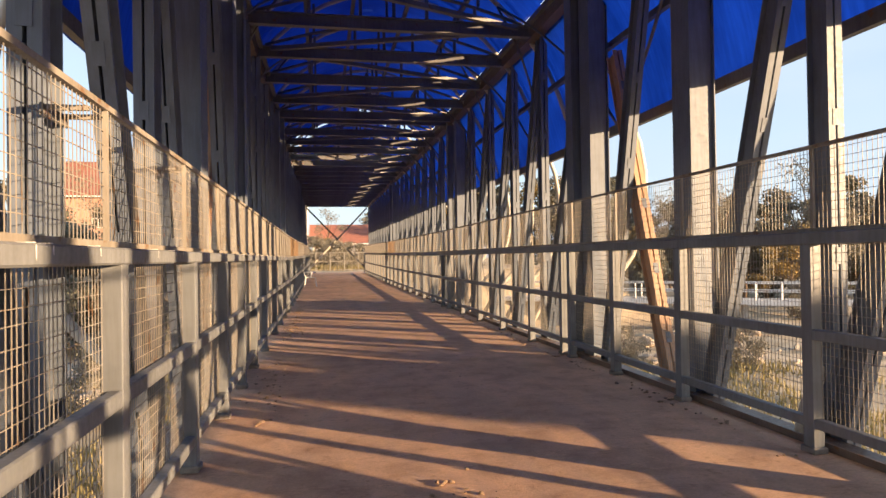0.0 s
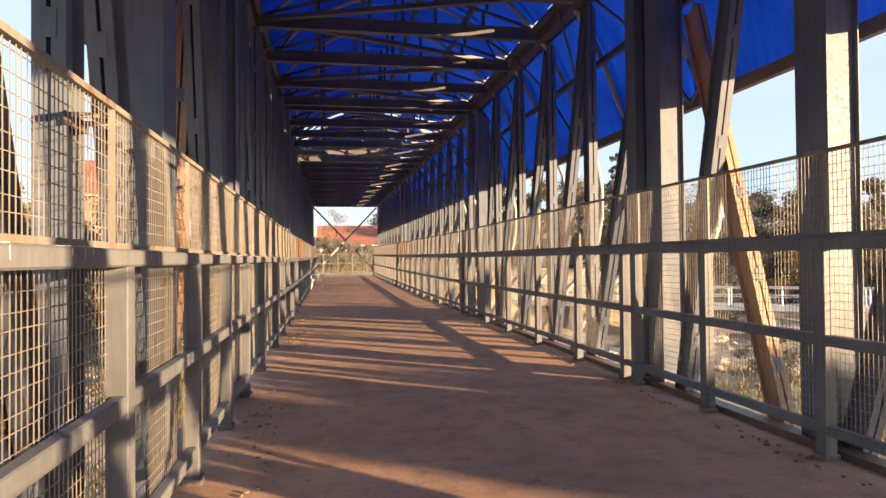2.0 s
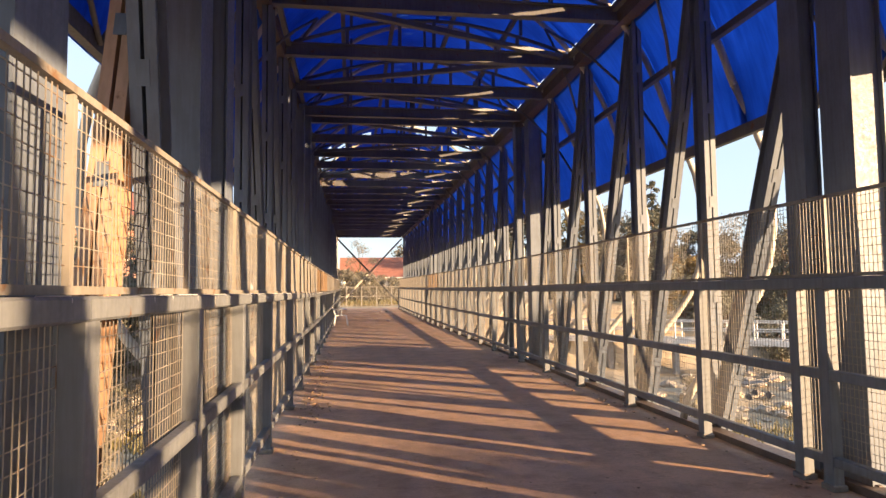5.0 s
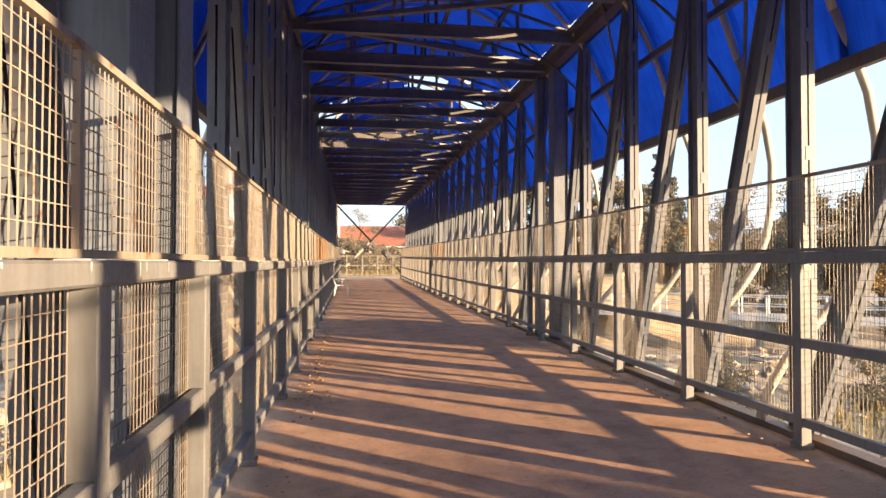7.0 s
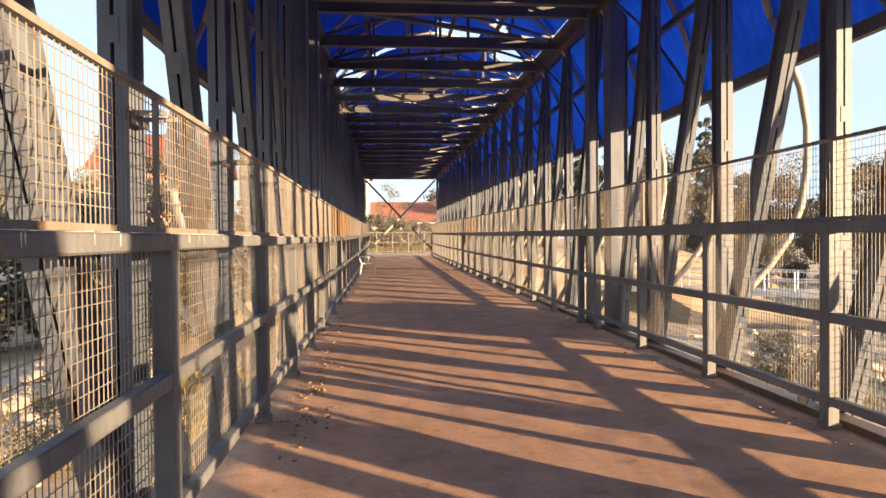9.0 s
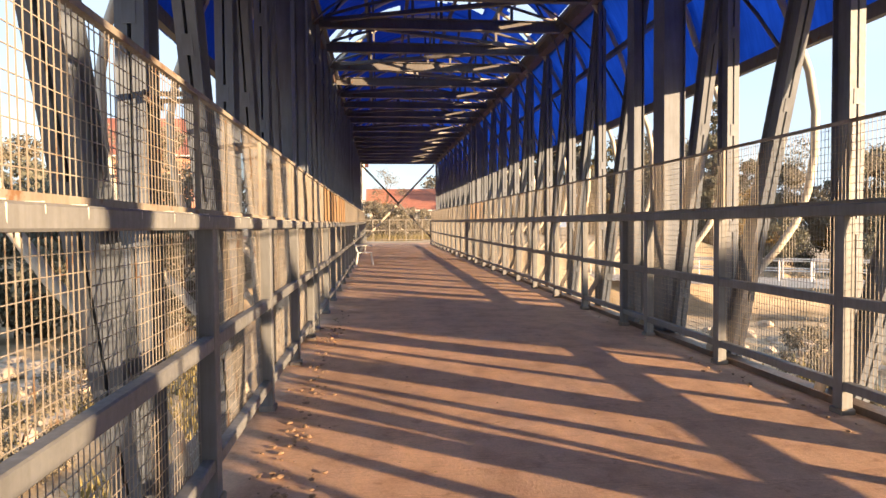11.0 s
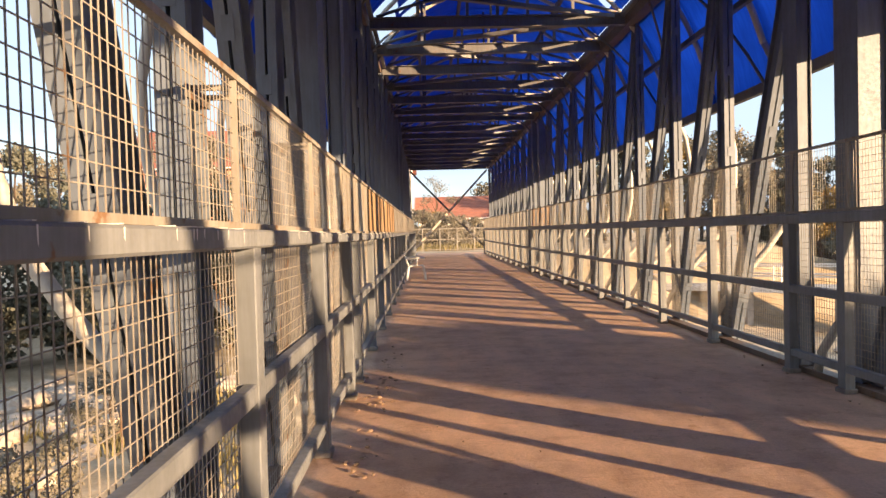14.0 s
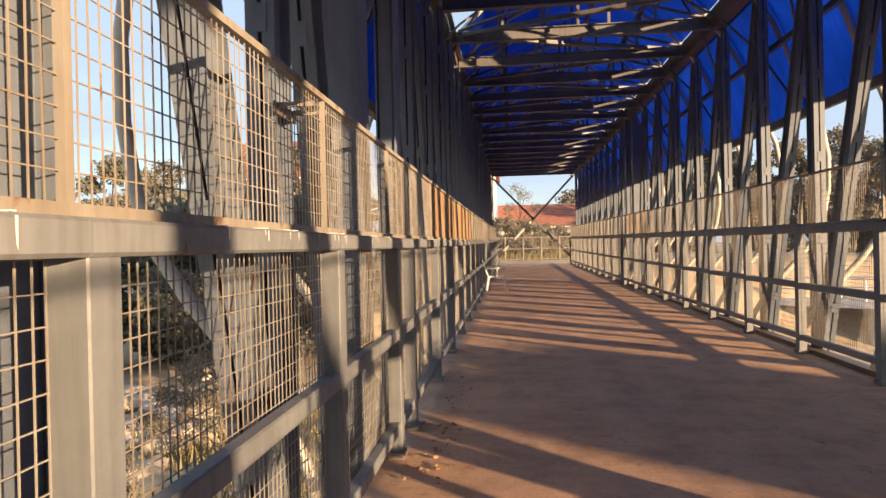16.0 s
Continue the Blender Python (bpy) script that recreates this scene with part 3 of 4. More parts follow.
# diagonal wind braces in the vault's flanks
for k, (a, b) in enumerate(zip(RIBS, RIBS[1:])):
    for s in (0, 1):
        bm = bmesh.new()
        steps = []
        for j in range(7):
            f = j / 6
            aa = EAVE + (0.95 - EAVE) * (f if k % 2 else 1 - f)
            aa = aa if s == 0 else math.pi - aa
            x, z = arch(aa)
            steps.append((XC + (x - XC) * 0.97, a + (b - a) * f, WAIST + (z - WAIST) * 0.97 + rise(a + (b - a) * f)))
        add_tube(bm, steps, 0.022, 6)
        solo("wind_brace", bm, M_DARK, "thin dark wind brace under the blue roof sheet", "brace", "wind braces", smooth=True)

# the sheet, laid in strips from rib to rib, some of them torn
HOLES = [(23.2, 24.8, 1.19, 1.5), (22.0, 22.4, 1.0, 1.14), (22.8, 24.2, 0.85, 1.05), (24.25, 24.5, 1.84, 2.0), (24.95, 25.2, 1.8, 2.15), (23.9, 25.9, 2.18, 2.40), (25.4, 25.9, 2.04, 2.18)]


def torn(y, a):
    wob = 0.12 * noise.noise(Vector((y * 2.1, a * 6, 3.3)))
    if abs(a - 0.785 - 0.004 * math.sin(y * 3)) < 0.019 and (y * 0.613) % 1.0 < 0.72:
        return True
    return any(h[0] + wob < y < h[1] + wob and h[2] + 0.3 * wob < a < h[3] + 0.3 * wob for h in HOLES)


for k, (a, b) in enumerate(zip([Y0] + RIBS[1:], RIBS[1:] + [Y1 + 0.45])):
    if b - a < 0.2:
        continue
    bm = bmesh.new()
    ny = max(6, int((b - a) / 0.16))
    angs = [EAVE - 0.012 + (math.pi - 2 * EAVE + 0.024) * j / 108 for j in range(109)]
    verts = []
    for i in range(ny + 1):
        y = a + (b - a) * i / ny
        row = []
        for ang in angs:
            x, z = arch(ang)
            g = 1.013 + 0.006 * noise.noise(Vector((y * 0.8, ang * 3, 5.1))) + 0.002 * math.sin(y * 22)
            row.append(bm.verts.new((XC + (x - XC) * g, y, WAIST + (z - WAIST) * g + rise(y))))
        verts.append(row)
    for i in range(ny):
        yc = a + (b - a) * (i + 0.5) / ny
        for j in range(108):
            if torn(yc, (angs[j] + angs[j + 1]) / 2):
                continue
            bm.faces.new((verts[i][j], verts[i][j + 1], verts[i + 1][j + 1], verts[i + 1][j]))
    ob = solo("roof_sheet", bm, M_SHEET, "translucent blue roofing sheet, torn in places" if 22 < b < 27 else "translucent blue roofing sheet bent over the ribs", "roof sheet", "blue roof sheets", smooth=True)
    so = ob.modifiers.new("thickness", "SOLIDIFY")
    so.thickness = 0.006

# ---- portal at the far end ----
zp = rise(Y1)
for name, p, q in (("portal_brace", (-1.2, Y1 - 0.05, TOP - 0.05 + zp), (3.3, Y1 - 0.05, 0.15 + zp)), ("portal_brace", (3.3, Y1 + 0.08, TOP - 0.05 + zp), (-1.2, Y1 + 0.08, 0.15 + zp))):
    bm = bmesh.new()
    add_beam(bm, p, q, soft_rect(0.09, 0.11, 0.01))
    solo(name, bm, M_DARK if q[0] > 0 else M_TUBE, "thin steel diagonal brace across the bridge portal", "brace", "portal braces")

# ---- white plastic chair by the railing ----
def garden_chair(at, turn):
    """Moulded armchair: faces +x before the turn."""
    ob = thing("plastic_chair", at, "white moulded plastic garden armchair beside the railing", "chair")
    ob.rotation_euler = (0, 0, radians(turn))
    bm = bmesh.new()
    add_box(bm, (-0.22, -0.22, 0.40), (0.24, 0.22, 0.425))
    bmesh.ops.bevel(bm, geom=bm.edges, offset=0.012, segments=2, affect="EDGES")
    part("seat", bm, M_PLASTIC, ob)
    bm = bmesh.new()
    for k in range(5):
        y = -0.17 + 0.085 * k
        add_beam(bm, (-0.22, y, 0.42), (-0.36, y * 1.1, 0.80), soft_rect(0.05, 0.016, 0.004), up=(1, 0, 0.3))
    add_beam(bm, (-0.36, -0.23, 0.81), (-0.36, 0.23, 0.81), soft_rect(0.025, 0.06, 0.006))
    for s in (-1, 1):
        add_beam(bm, (-0.21, s * 0.225, 0.42), (-0.36, s * 0.235, 0.83), soft_rect(0.035, 0.03, 0.006), up=(1, 0, 0))
    part("backrest", bm, M_PLASTIC, ob)
    for s in (-1, 1):
        bm = bmesh.new()
        add_tube(bm, [(-0.29, s * 0.25, 0.64), (-0.1, s * 0.265, 0.655), (0.15, s * 0.265, 0.65), (0.25, s * 0.255, 0.63)], 0.026, 8)
        part("armrest", bm, M_PLASTIC, ob, smooth=True)
        bm = bmesh.new()
        add_beam(bm, (0.02, s * 0.25, 0.42), (0.04, s * 0.262, 0.64), soft_rect(0.05, 0.025, 0.005), up=(1, 0, 0))
        part("arm_support", bm, M_PLASTIC, ob)
        for x0, x1 in ((0.22, 0.28), (-0.2, -0.27)):
            bm = bmesh.new()
            add_beam(bm, (x1, s * 0.26, 0.0), (x0, s * 0.215, 0.41), soft_rect(0.05, 0.045, 0.008), up=(0, 1, 0))
            part("leg", bm, M_PLASTIC, ob)
    return ob


garden_chair((-0.66, 31.3, rise(31.3)), 3)


# ---- plants ----
def crown_mesh(name, blobs, count, leaf, material, seed):
    """Many small leaf clumps scattered through uneven blobs."""
    rnd = random.Random(seed)
    verts, faces = [], []
    total = sum(b[3] ** 2 for b in blobs)
    for cx, cy, cz, r, sq in blobs:
        for _ in range(int(count * r * r / total)):
            while True:
                p = Vector((rnd.uniform(-1, 1), rnd.uniform(-1, 1), rnd.uniform(-1, 1)))
                if 0.25 < p.length < 1:
                    break
            p = p * (0.72 + 0.45 * noise.noise(p * 2.3 + Vector((seed, cx, cz))))
            c = Vector((cx + p.x * r, cy + p.y * r, cz + p.z * r * sq))
            e = Euler((rnd.uniform(0, 6.3), rnd.uniform(0, 6.3), rnd.uniform(0, 6.3))).to_matrix()
            s = leaf * rnd.uniform(0.5, 1.3)
            i = len(verts)
            verts += [tuple(c + e @ Vector(v) * s) for v in ((-0.5, -0.25, 0), (0.1, -0.45, 0.1), (0.55, 0.0, -0.05), (0.1, 0.42, 0.1), (-0.45, 0.25, 0))]
            faces.append((i, i + 1, i + 2, i + 3, i + 4))
    me = bpy.data.meshes.new(name)
    me.from_pydata(verts, [], faces)
    me.materials.append(material)
    return me


def tree_meshes(h, spread, material, seed, leaf=0.28, count=2600, lean=0.0, low=0.35, flat=False):
    rnd = random.Random(seed)
    bm = bmesh.new()
    trunk = [(lean * (k / 6) ** 2 + 0.12 * math.sin(k * 1.3 + seed), 0.1 * math.cos(k * 1.7 + seed), h * 0.8 * k / 6) for k in range(7)]
    add_tube(bm, trunk, 0.035 * h * 0.6, 8, 0.03)
    blobs = []
    for k in range(11):
        f = low + (0.95 - low) * k / 10
        base = Vector(trunk[min(6, int(f / 0.8 * 6))]) if f < 0.8 else Vector(trunk[6])
        ang = k * 2.4 + rnd.uniform(-0.4, 0.4)
        reach = spread * (1.05 - 0.75 * abs(f - 0.55) / 0.5) * rnd.uniform(0.55, 1.0)
        tip = Vector((base.x + math.cos(ang) * reach, base.y + math.sin(ang) * reach, h * f + 0.12 * h * rnd.uniform(0, 1)))
        if flat:
            reach = spread * (0.15 + 0.9 * math.sqrt((k + 0.5) / 11))
            tip = Vector((math.cos(ang) * reach, math.sin(ang) * reach, h * rnd.uniform(0.79, 0.9)))
        start = Vector((base.x, base.y, max(0.15 * h, h * f * 0.72)))
        midp = (start + tip) / 2 + Vector((0, 0, 0.05 * h))
        add_tube(bm, [start, midp, tip], 0.012 * h * 0.6, 5, 0.012)
        blobs.append((tip.x, tip.y, tip.z, spread * rnd.uniform(0.32, 0.55), rnd.uniform(0.6, 0.9)))
    return done(bm, "trunk", M_BARK, True), crown_mesh("crown", blobs, count, leaf, material, seed)


def conifer_meshes(h, spread, material, seed):
    bm = bmesh.new()
    add_tube(bm, [(0, 0, 0), (0.05, 0, h * 0.5), (0, 0.05, h * 0.97)], 0.02 * h, 8, 0.02)
    rnd = random.Random(seed)
    blobs = []
    for k in range(13):
        f = 0.3 + 0.68 * k / 12
        r = spread * (1.05 - f) ** 0.6 * 0.75
        for j in range(4):
            ang = j * 1.57 + k * 0.8 + rnd.uniform(-0.3, 0.3)
            rr = r * rnd.uniform(0.2, 1.1)
            tip = (math.cos(ang) * rr, math.sin(ang) * rr, h * (f + rnd.uniform(-0.035, 0.035)) - 0.15 * rr)
            add_tube(bm, [(0, 0, h * f), tip], 0.03, 4, 0.01)
            blobs.append((*tip, max(0.3, r * rnd.uniform(0.35, 0.6)), rnd.uniform(0.6, 1.0)))
    return done(bm, "trunk", M_BARK, True), crown_mesh("crown", blobs, 8000, 0.16, material, seed)


KINDS = {
    "olive": (tree_meshes(7.5, 2.9, M_LEAF_OLIVE, 3, 0.17, 7000), "broad olive-green tree behind the bridge", "tree"),
    "yellow": (tree_meshes(6.5, 2.8, M_LEAF_YELLOW, 8, 0.17, 6500), "tree with yellow autumn leaves", "tree"),
    "dark": (tree_meshes(8.0, 2.6, M_LEAF_DARK, 12, 0.17, 7000), "dark green leafy tree", "tree"),
    "sparse": (tree_meshes(9.0, 3.0, M_LEAF_OLIVE, 21, 0.12, 3000), "sparse half-bare tree with thin branches", "tree"),
    "pine": (conifer_meshes(11.0, 2.3, M_LEAF_DARK, 5), "tall dark green pine tree", "tree"),
    "bush": (tree_meshes(3.2, 1.9, M_LEAF_DARK, 31, 0.11, 6500, low=0.1), "rounded dark green bush on the sand", "bush"),
    # added sun blocker shaped as a tree, its flat crown sized to the deck's shade
    "shade_screen": (tree_meshes(8.7, 1.4, M_LEAF_DARK, 44, 0.42, 7500, low=0.45, flat=True), "added unseen flat-crowned tree that shades bands of the deck", "tree"),
    "scrub": (tree_meshes(2.4, 1.7, M_LEAF_OLIVE, 37, 0.09, 4500, low=0.08), "dry olive-green scrub on the sand", "bush"),
}


def plant(kind, x, y, scale=1.0, turn=0.0):
    (trunk, crown), label, cat = KINDS[kind]
    ob = thing("bush" if cat == "bush" else "tree", (x, y, ground_z(x, y) - 0.08), label, cat, "trees and bushes around the bridge")
    ob.scale = (scale,) * 3
    ob.rotation_euler = (0, 0, turn)
    part("trunk", trunk, None, ob)
    part("crown", crown, None, ob)


PLANTS = [
    # two unseen blockers on the sun's path, added to darken two deck bands
    ("shade_screen", 20.2, -7.25, 1.0), ("shade_screen", 20.2, 3.8, 1.0),
    ("yellow", 38, 48, 1.0), ("dark", 34, 52, 0.75), ("olive", 44, 50, 1.1), ("dark", 47, 58, 1.2), ("olive", 52, 55, 1.2), ("sparse", 40, 60, 1.2),
    ("pine", 27, 60, 1.15), ("pine", 30, 64, 1.05), ("olive", 24, 62, 1.1), ("yellow", 33, 66, 1.1), ("sparse", 46, 66, 1.25), ("dark", 58, 62, 1.2),
    ("olive", 62, 70, 1.3), ("dark", 36, 72, 1.3), ("sparse", 28, 74, 1.2), ("olive", 20, 70, 0.75), ("pine", 16, 72, 0.75), ("dark", 50, 74, 1.3), ("bush", 30, 47, 1.2),
    ("bush", 26, 50, 1.1), ("scrub", 36, 44, 1.2), ("yellow", 48, 44, 0.8), ("bush", 42, 42, 1.2), ("scrub", 14, 30, 0.7), ("scrub", 11, 24, 0.6), ("scrub", 18, 27, 0.8),
    ("olive", 66, 58, 1.2), ("dark", 70, 64, 1.3), ("olive", 74, 52, 1.2), ("pine", 60, 48, 0.9), ("dark", 56, 40, 1.0), ("yellow", 62, 42, 1.0), ("olive", 68, 36, 1.1),
    ("bush", -12.5, 40, 1.9), ("bush", -16, 42, 2.1), ("dark", -18, 47, 1.0), ("bush", -10, 44, 1.8), ("bush", -19, 40, 2.0), ("bush", -14, 46, 2.2), ("olive", -14, 52, 0.85), ("dark", -24, 50, 1.0),
    ("olive", -26, 58, 1.1), ("dark", -30, 50, 1.1), ("sparse", -22, 62, 1.0), ("bush", -20, 38, 1.3), ("scrub", -9, 30, 0.7), ("scrub", -7.5, 24, 0.7), ("scrub", -10, 34, 0.8),
    ("bush", -26, 36, 1.4), ("dark", -34, 42, 1.1), ("yellow", -9, 55, 0.6), ("olive", -38, 60, 1.2), ("scrub", -6.5, 17, 0.6), ("scrub", -8, 13, 0.7), ("bush", -14, 28, 0.9),
    ("sparse", 0.6, 69.5, 0.6), ("yellow", 0.2, 67, 0.42), ("scrub", 0.3, 63, 1.1), ("scrub", 2.2, 64, 1.0), ("scrub", -1.6, 62, 1.0), ("scrub", 4.2, 65, 0.7), ("scrub", -3.6, 63, 0.9), ("scrub", 1.2, 61, 0.95), ("scrub", -0.6, 64.5, 1.2), ("scrub", 3.2, 62, 0.9), ("scrub", 5.0, 63, 0.7), ("yellow", -6, 66, 0.6),
]
rnd_p = random.Random(4)
BELT = ("olive", "bush", "dark", "yellow", "scrub", "olive", "bush", "sparse")
for k in range(64):
    kind = BELT[k % 8]
    size = rnd_p.uniform(1.3, 1.9) if kind in ("bush", "scrub") else rnd_p.uniform(1.05, 1.5)
    PLANTS.append((kind, 10 + k * 1.35 + rnd_p.uniform(-1, 1), 86 - k * 0.62 + rnd_p.uniform(-5, 5), size))
for kind, x, y, s in PLANTS:
    plant(kind, x, y, s, rnd_p.uniform(0, 6.3))


def grass_patch(cx, cy, rx, ry, count, seed):
    rnd = random.Random(seed)
    verts, faces = [], []
    for _ in range(count):
        r, a = math.sqrt(rnd.random()), rnd.uniform(0, 6.283)
        x, y = cx + rx * r * math.cos(a), cy + ry * r * math.sin(a)
        if noise.noise(Vector((x * 0.35, y * 0.35, seed))) < -0.1:
            continue
        z = ground_z(x, y) - 0.03
        h = rnd.uniform(0.2, 0.6)
        t = rnd.uniform(0, 3.14)
        dx, dy = math.cos(t) * 0.035, math.sin(t) * 0.035
        lx, ly = rnd.uniform(-0.2, 0.2), rnd.uniform(-0.2, 0.2)
        i = len(verts)
        verts += [(x - dx, y - dy, z), (x + dx, y + dy, z), (x + lx, y + ly, z + h)]
        faces.append((i, i + 1, i + 2))
    me = bpy.data.meshes.new("grass")
    me.from_pydata(verts, [], faces)
    me.materials.append(M_GRASS)
    tagged(new("grass", me), "dry yellowish grass tufts on the sand", "grass", kind="stuff")


grass_patch(13, 20, 9, 12, 9000, 1)
grass_patch(-9, 24, 6, 14, 9000, 2)
grass_patch(1, 62, 6, 5, 5000, 3)


# ---- raised walkway beyond the bridge ----
def side_walkway():
    a, b = Vector((9.5, 51.9, 0)), Vector((38.5, 29, 0))
    d = (b - a).normalized()
    n = Vector((-d.y, d.x, 0))
    ln = (b - a).length
    ob = thing("raised_walkway", (0, 0, 0), "raised walkway with pale deck edge and white railing", "walkway")
    top = -1.75
    bm = bmesh.new()
    add_beam(bm, a + n * 1.1 + Vector((0, 0, top - 0.1)), b + n * 1.1 + Vector((0, 0, top - 0.1)), rect(2.4, 0.2))
    part("deck", bm, M_CONC, ob)
    bm = bmesh.new()
    add_beam(bm, a - n * 0.16 + Vector((0, 0, top - 0.14)), b - n * 0.16 + Vector((0, 0, top - 0.14)), rect(0.1, 0.34))
    part("fascia", bm, M_WHITE, ob, "white painted deck edge")
    for off in (-0.02, 2.2):
        for z in (0.55, 1.08):
            bm = bmesh.new()
            add_beam(bm, a + n * off + Vector((0, 0, top + z)), b + n * off + Vector((0, 0, top + z)), rect(0.07, 0.07))
            part("rail", bm, M_WHITE, ob)
        k = 0.0
        while k <= ln:
            p = a + d * k + n * off
            bm = bmesh.new()
            add_beam(bm, p + Vector((0, 0, top)), p + Vector((0, 0, top + 1.08)), rect(0.08, 0.08), up=(0, 1, 0))
            part("rail_post", bm, M_WHITE, ob)
            k += 1.5
    k = 0.8
    while k <= ln:
        p = a + d * k + n * 0.4
        bm = bmesh.new()
        add_beam(bm, p + Vector((0, 0, -4.4)), p + Vector((0, 0, top - 0.2)), soft_rect(0.35, 0.35, 0.03), up=(0, 1, 0))
        part("pier", bm, M_CONC, ob)
        k += 4.2


side_walkway()


# ---- small hand carts on the sand ----
def hand_cart(x, y, turn):
    """Four-legged tray on a tube frame with two small wheels and a push bar."""
    ob = thing("hand_cart", (x, y, ground_z(x, y) + 0.02), "dark metal hand cart standing on the sand", "cart", "hand carts")
    ob.rotation_euler = (0, 0, radians(turn))
    bm = bmesh.new()
    add_box(bm, (-0.75, -0.4, 0.72), (0.75, 0.4, 0.78))
    for p, q in (((-0.75, -0.4), (0.75, -0.4)), ((-0.75, 0.4), (0.75, 0.4)), ((-0.75, -0.4), (-0.75, 0.4)), ((0.75, -0.4), (0.75, 0.4))):
        add_beam(bm, (*p, 0.95), (*q, 0.95), rect(0.04, 0.04))
    part("tray", bm, M_DARK, ob)
    for sx in (-0.7, 0.7):
        for sy in (-0.36, 0.36):
            bm = bmesh.new()
            add_beam(bm, (sx, sy, 0.16), (sx, sy, 0.95), rect(0.04, 0.04), up=(0, 1, 0))
            part("leg", bm, M_DARK, ob)
            bm = bmesh.new()
            add_tube(bm, [(sx - 0.03, sy, 0.16), (sx + 0.03, sy, 0.16)], 0.16, 14)
            part("wheel", bm, M_DARK, ob)
    bm = bmesh.new()
    add_tube(bm, [(0.75, -0.3, 0.9), (1.05, -0.3, 1.15), (1.05, 0.3, 1.15), (0.75, 0.3, 0.9)], 0.025, 6)
    part("push_bar", bm, M_WIRE, ob, smooth=True)


hand_cart(18.6, 33.6, 20)
hand_cart(21.4, 32.6, 65)
hand_cart(24.8, 30.4, 100)


# ---- houses ----
def house(at, w, d, eave, ridge, wall_mat, label, wins, roof_along_x=True, name="house"):
    """A gabled house: base corner at `at`, width w along x, depth d along y; windows on the -y side as (x, z, width, height)."""
    ob = thing(name, at, label, "house")
    t = 0.25
    # front wall, with openings cut through
    xs_ = sorted({0, w, *[q for x, z, ww, hh in wins for q in (x, x + ww)]})
    zs_ = sorted({0, eave, *[q for x, z, ww, hh in wins for q in (z, z + hh)]})
    bm = bmesh.new()
    for x0, x1 in zip(xs_, xs_[1:]):
        for z0, z1 in zip(zs_, zs_[1:]):
            cx, cz = (x0 + x1) / 2, (z0 + z1) / 2
            if any(x < cx < x + ww and z < cz < z + hh for x, z, ww, hh in wins):
                continue
            add_box(bm, (x0, 0, z0), (x1, t, z1))
    bmesh.ops.remove_doubles(bm, verts=bm.verts, dist=0.001)
    part("wall", bm, wall_mat, ob)
    bm = bmesh.new()
    add_box(bm, (0, t, 0), (t, d, eave))
    add_box(bm, (w - t, t, 0), (w, d, eave))
    add_box(bm, (t, d - t, 0), (w - t, d, eave))
    for x0 in (0, w - t):
        v = [bm.verts.new(p) for p in ((x0, 0, eave), (x0, d, eave), (x0, d / 2, ridge - 0.12), (x0 + t, 0, eave), (x0 + t, d, eave), (x0 + t, d / 2, ridge - 0.12))]
        bm.faces.new((v[0], v[1], v[2]))
        bm.faces.new((v[3], v[5], v[4]))
        bm.faces.new((v[0], v[2], v[5], v[3]))
        bm.faces.new((v[1], v[4], v[5], v[2]))
    part("wall", bm, wall_mat, ob)
    rows_n = 14
    for s in (0, 1):
        prof = []
        for k in range(rows_n):
            f0, f1 = k / rows_n, (k + 1) / rows_n
            y0, y1 = -0.5 + (d / 2 + 0.5) * f0, -0.5 + (d / 2 + 0.5) * f1
            z0, z1 = eave - 0.25 + (ridge - eave + 0.25) * f0, eave - 0.25 + (ridge - eave + 0.25) * f1
            prof += [(y0, z0 + 0.035), (y1 - 0.002, z1)]
        prof += [(d / 2, ridge - 0.1), (-0.5, eave - 0.33)]
        if s:
            prof = [(d - y, z) for y, z in prof]
        bm = bmesh.new()
        a = [bm.verts.new((-0.4, y, z)) for y, z in prof]
        b = [bm.verts.new((w + 0.4, y, z)) for y, z in prof]
        n = len(prof)
        for k in range(n):
            bm.faces.new((a[k], a[(k + 1) % n], b[(k + 1) % n], b[k]))
        bm.faces.new(a)
        bm.faces.new(b)
        part("roof", bm, M_ROOF, ob, "red tiled roof slope")
    bm = bmesh.new()
    add_beam(bm, (-0.4, -0.55, eave - 0.32), (w + 0.4, -0.55, eave - 0.32), rect(0.1, 0.12))
    part("gutter", bm, M_WHITE, ob)
    for x, z, ww, hh in wins:
        bm = bmesh.new()
        f = 0.07
        add_box(bm, (x, 0.05, z), (x + f, 0.13, z + hh))
        add_box(bm, (x + ww - f, 0.05, z), (x + ww, 0.13, z + hh))
        add_box(bm, (x + f, 0.05, z), (x + ww - f, 0.13, z + f))
        add_box(bm, (x + f, 0.05, z + hh - f), (x + ww - f, 0.13, z + hh))
        add_box(bm, (x + ww / 2 - 0.03, 0.05, z + f), (x + ww / 2 + 0.03, 0.13, z + hh - f))
        add_box(bm, (x + f, 0.055, z + hh * 0.6), (x + ww / 2 - 0.03, 0.125, z + hh * 0.6 + 0.05))
        add_box(bm, (x + ww / 2 + 0.03, 0.055, z + hh * 0.6), (x + ww - f, 0.125, z + hh * 0.6 + 0.05))
        wo = part("window", bm, M_WHITE, ob, "white window frame")
        bm = bmesh.new()
        add_box(bm, (x + f, 0.085, z + f), (x + ww - f, 0.095, z + hh - f))
        part("pane", bm, m_glass, wo)
    return ob


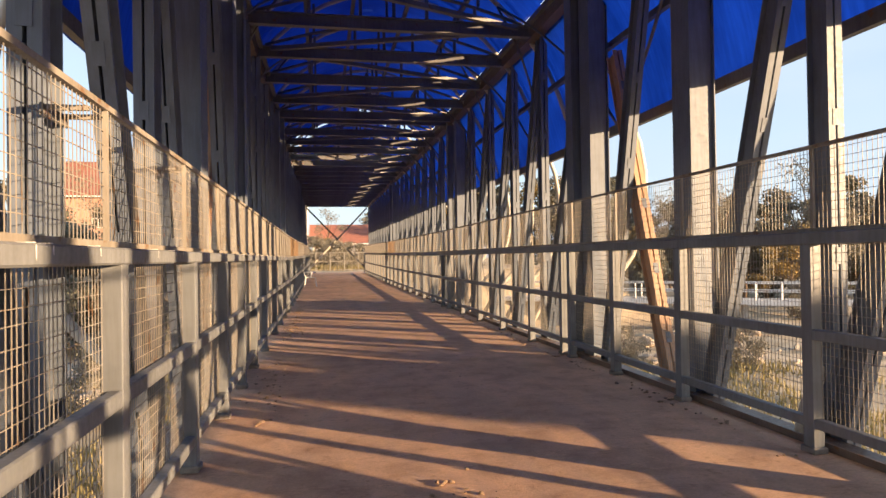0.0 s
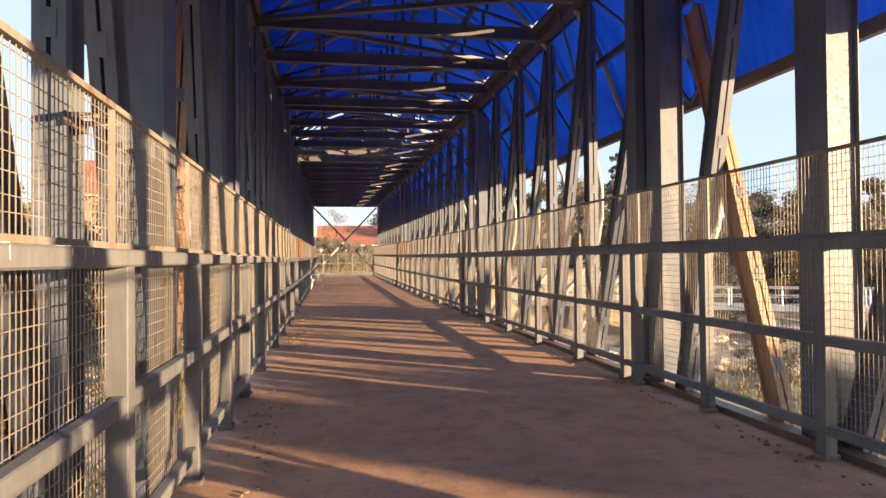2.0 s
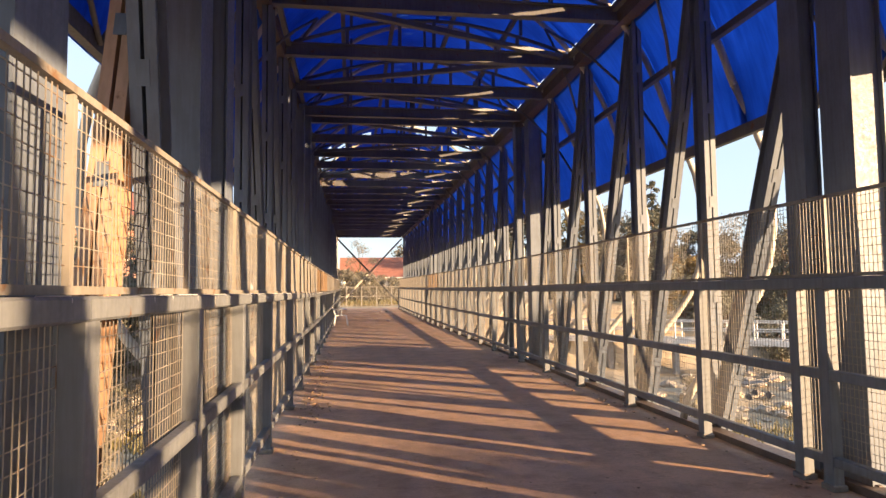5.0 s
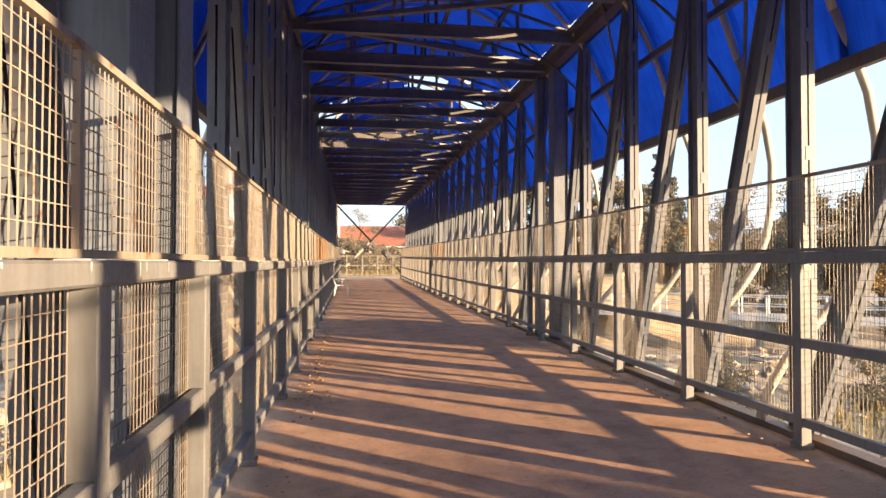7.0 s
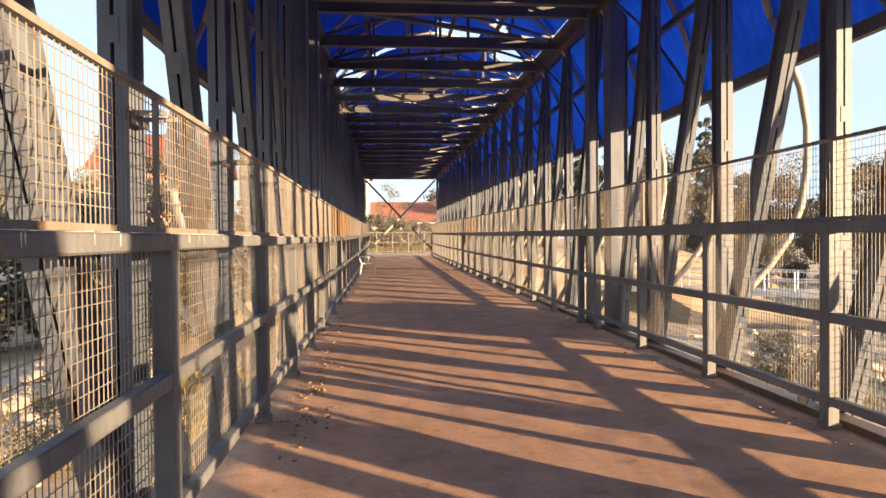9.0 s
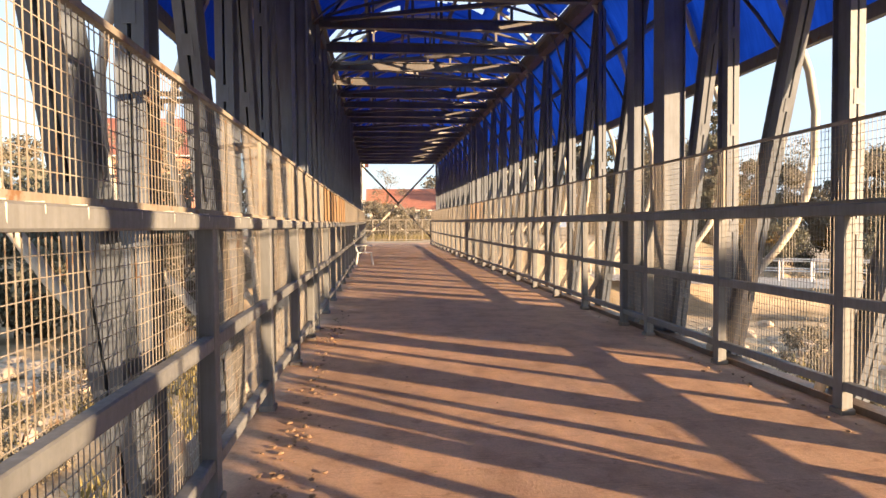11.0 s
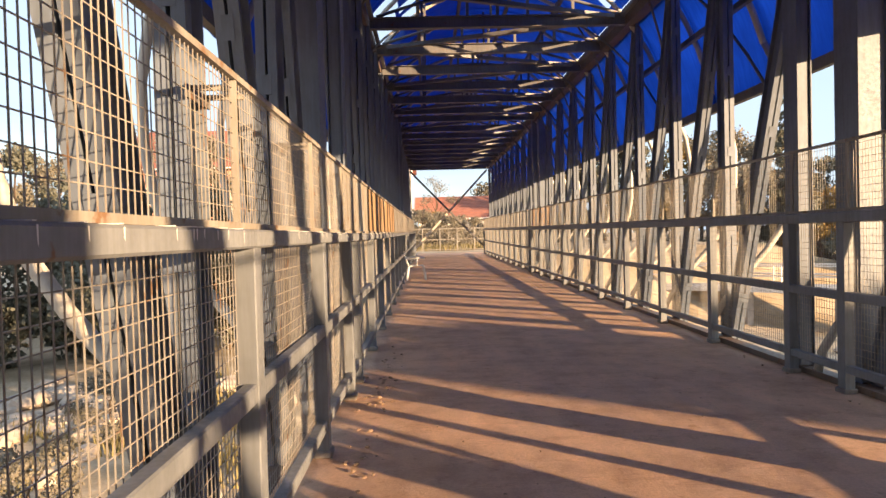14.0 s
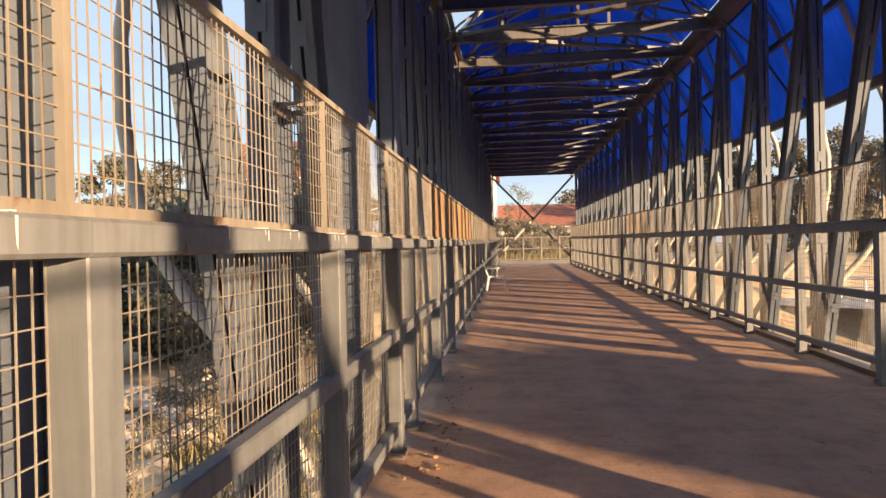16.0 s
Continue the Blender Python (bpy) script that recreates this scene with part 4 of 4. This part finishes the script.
zg = ground_z(2, 76)
house((-1.05, 75, zg), 13.0, 8.0, 3.0, 5.1, M_PLASTER, "single-storey pale house with red tiled roof behind the bridge end",
      [(0.8, 0.9, 1.2, 1.3), (2.9, 0.9, 1.2, 1.3), (5.0, 0.9, 1.3, 1.35), (6.7, 0.9, 1.1, 1.35), (9.2, 0.9, 1.3, 1.3)])
house((-27, 70, ground_z(-22, 72)), 11.0, 9.0, 8.6, 12.4, M_PLASTER_RED, "two-storey pink house with red tiled roof",
      [(1.2, 1.2, 1.2, 1.5), (4.6, 1.2, 1.2, 1.5), (8.0, 1.2, 1.2, 1.5), (1.2, 5.2, 1.2, 1.5), (4.6, 5.2, 1.2, 1.5), (8.0, 5.2, 1.2, 1.5)])
house((-11.5, 72, ground_z(-6, 74)), 9.9, 8.0, 7.6, 8.6, M_WHITE, "white rendered two-storey building beside the red-roofed house", [(5.5, 4.6, 1.1, 1.4), (7.6, 4.6, 1.1, 1.4), (5.5, 1.2, 1.1, 1.4)])


# ---- fence beyond the portal ----
def end_fence():
    ob = thing("wire_fence", (-3.0, 57.0, ground_z(1, 57)), "low wire fence with thin posts beyond the bridge end", "fence")
    for k in range(9):
        bm = bmesh.new()
        add_beam(bm, (k * 1.2, 0, -0.1), (k * 1.2, 0, 1.6), rect(0.06, 0.06), up=(0, 1, 0))
        part("fence_post", bm, M_WIRE, ob)
    for z in (0.1, 0.8, 1.55):
        bm = bmesh.new()
        add_beam(bm, (0, 0.04, z), (9.6, 0.04, z), rect(0.025, 0.04))
        part("rail", bm, M_WIRE, ob)
    bm = bmesh.new()
    for k in range(96):
        add_beam(bm, (k * 0.1, 0.07, 0.08), (k * 0.1, 0.07, 1.57), rect(0.006, 0.006), up=(0, 1, 0), caps=False)
    for k in range(15):
        add_beam(bm, (0, 0.075, 0.1 + k * 0.1), (9.6, 0.075, 0.1 + k * 0.1), rect(0.006, 0.006), caps=False)
    part("wire_mesh", bm, M_WIRE, ob)


end_fence()

# ---- crumbs of broken deck surface and dirt along the railings ----
def crumbs(name, spots, label, seed):
    rnd = random.Random(seed)
    bm = bmesh.new()
    for cx, cy, rx, ry, count, s0, s1 in spots:
        for _ in range(count):
            x, y = cx + rnd.gauss(0, rx), cy + rnd.gauss(0, ry)
            if not (-0.95 < x < 3.0):
                continue
            s = rnd.uniform(s0, s1)
            r = bmesh.ops.create_icosphere(bm, subdivisions=1, radius=s)
            for v in r["verts"]:
                v.co *= rnd.uniform(0.7, 1.2)
            bmesh.ops.transform(bm, matrix=pose(x, y, rise(y) + s * 0.2, 0, 0, rnd.uniform(0, 360)) @ Matrix.Diagonal((1.3, 1, 0.5, 1)), verts=r["verts"])
    solo(name, bm, M_DIRT, label, "debris", kind="stuff")


crumbs("surface_crumbs", [(0.62, 4.6, 0.10, 0.35, 55, 0.006, 0.02), (0.75, 4.2, 0.06, 0.15, 25, 0.006, 0.02), (1.2, 9.5, 0.4, 0.5, 20, 0.004, 0.012), (-0.7, 12.0, 0.1, 1.4, 30, 0.004, 0.014),
                          (-0.75, 16.5, 0.08, 1.5, 40, 0.005, 0.018), (2.9, 8.0, 0.06, 2.0, 60, 0.006, 0.02), (2.9, 14.0, 0.06, 3.0, 60, 0.006, 0.02), (0.3, 14.5, 0.8, 2.5, 40, 0.003, 0.009), (-0.74, 14.3, 0.09, 0.9, 60, 0.006, 0.024), (-0.62, 13.4, 0.1, 0.15, 25, 0.006, 0.02), (-0.72, 8.2, 0.09, 0.8, 40, 0.006, 0.02), (-0.75, 18.5, 0.09, 0.8, 40, 0.006, 0.022)], "loose crumbs of dirt and broken deck surface", 7)


# ---- pale rubble and stones on the sand ----
def stones(spots, label, seed):
    rnd = random.Random(seed)
    bm = bmesh.new()
    for cx, cy, rx, ry, count, s0, s1 in spots:
        for _ in range(count):
            x, y = cx + rnd.gauss(0, rx), cy + rnd.gauss(0, ry)
            s = rnd.uniform(s0, s1)
            r = bmesh.ops.create_icosphere(bm, subdivisions=2, radius=s)
            ph = rnd.uniform(0, 50)
            for v in r["verts"]:
                v.co *= 1 + 0.5 * noise.noise(v.co * (1.4 / s) + Vector((ph, 0, 0)))
            bmesh.ops.transform(bm, matrix=pose(x, y, ground_z(x, y) + s * 0.25, 0, 0, rnd.uniform(0, 360)) @ Matrix.Diagonal((1.3, 1, 0.65, 1)), verts=r["verts"])
    solo("rubble", bm, M_STONE, label, "rubble", kind="stuff")


stones([(-11.5, 33, 1.6, 2.2, 70, 0.12, 0.6), (-9.5, 27, 1.2, 2.0, 30, 0.1, 0.35), (-7.5, 20, 0.8, 2.0, 20, 0.08, 0.3), (16, 33, 3, 3, 50, 0.08, 0.35), (22, 28, 4, 3, 40, 0.08, 0.3), (26, 38, 4, 1.5, 60, 0.1, 0.4)],
       "pale broken stones lying on the sand", 11)

# ---- pale droppings on the sunlit top rail ----
rnd_d = random.Random(17)
bm = bmesh.new()
for y0, y1, count in ((3.0, 9.0, 16), (9.8, 17.8, 46), (18.9, 24, 20)):
    for _ in range(count):
        y = rnd_d.uniform(y0, y1)
        w, h = rnd_d.uniform(0.004, 0.010), rnd_d.uniform(0.012, 0.05)
        x = XL + 0.0545
        v = [bm.verts.new(p) for p in ((x, y - w / 2, 1.386 + rise(y)), (x, y + w / 2, 1.386 + rise(y)), (x, y + w * 0.35, 1.386 - h + rise(y)), (x, y - w * 0.2, 1.386 - h * 0.8 + rise(y)))]
        bm.faces.new(v)
        add_box(bm, (XL - 0.03, y - w, 1.3915 + rise(y)), (XL + 0.05, y + w, 1.394 + rise(y)))
solo("droppings", bm, M_WHITE, "dried pale bird droppings on the top rail", "stain", kind="stuff")
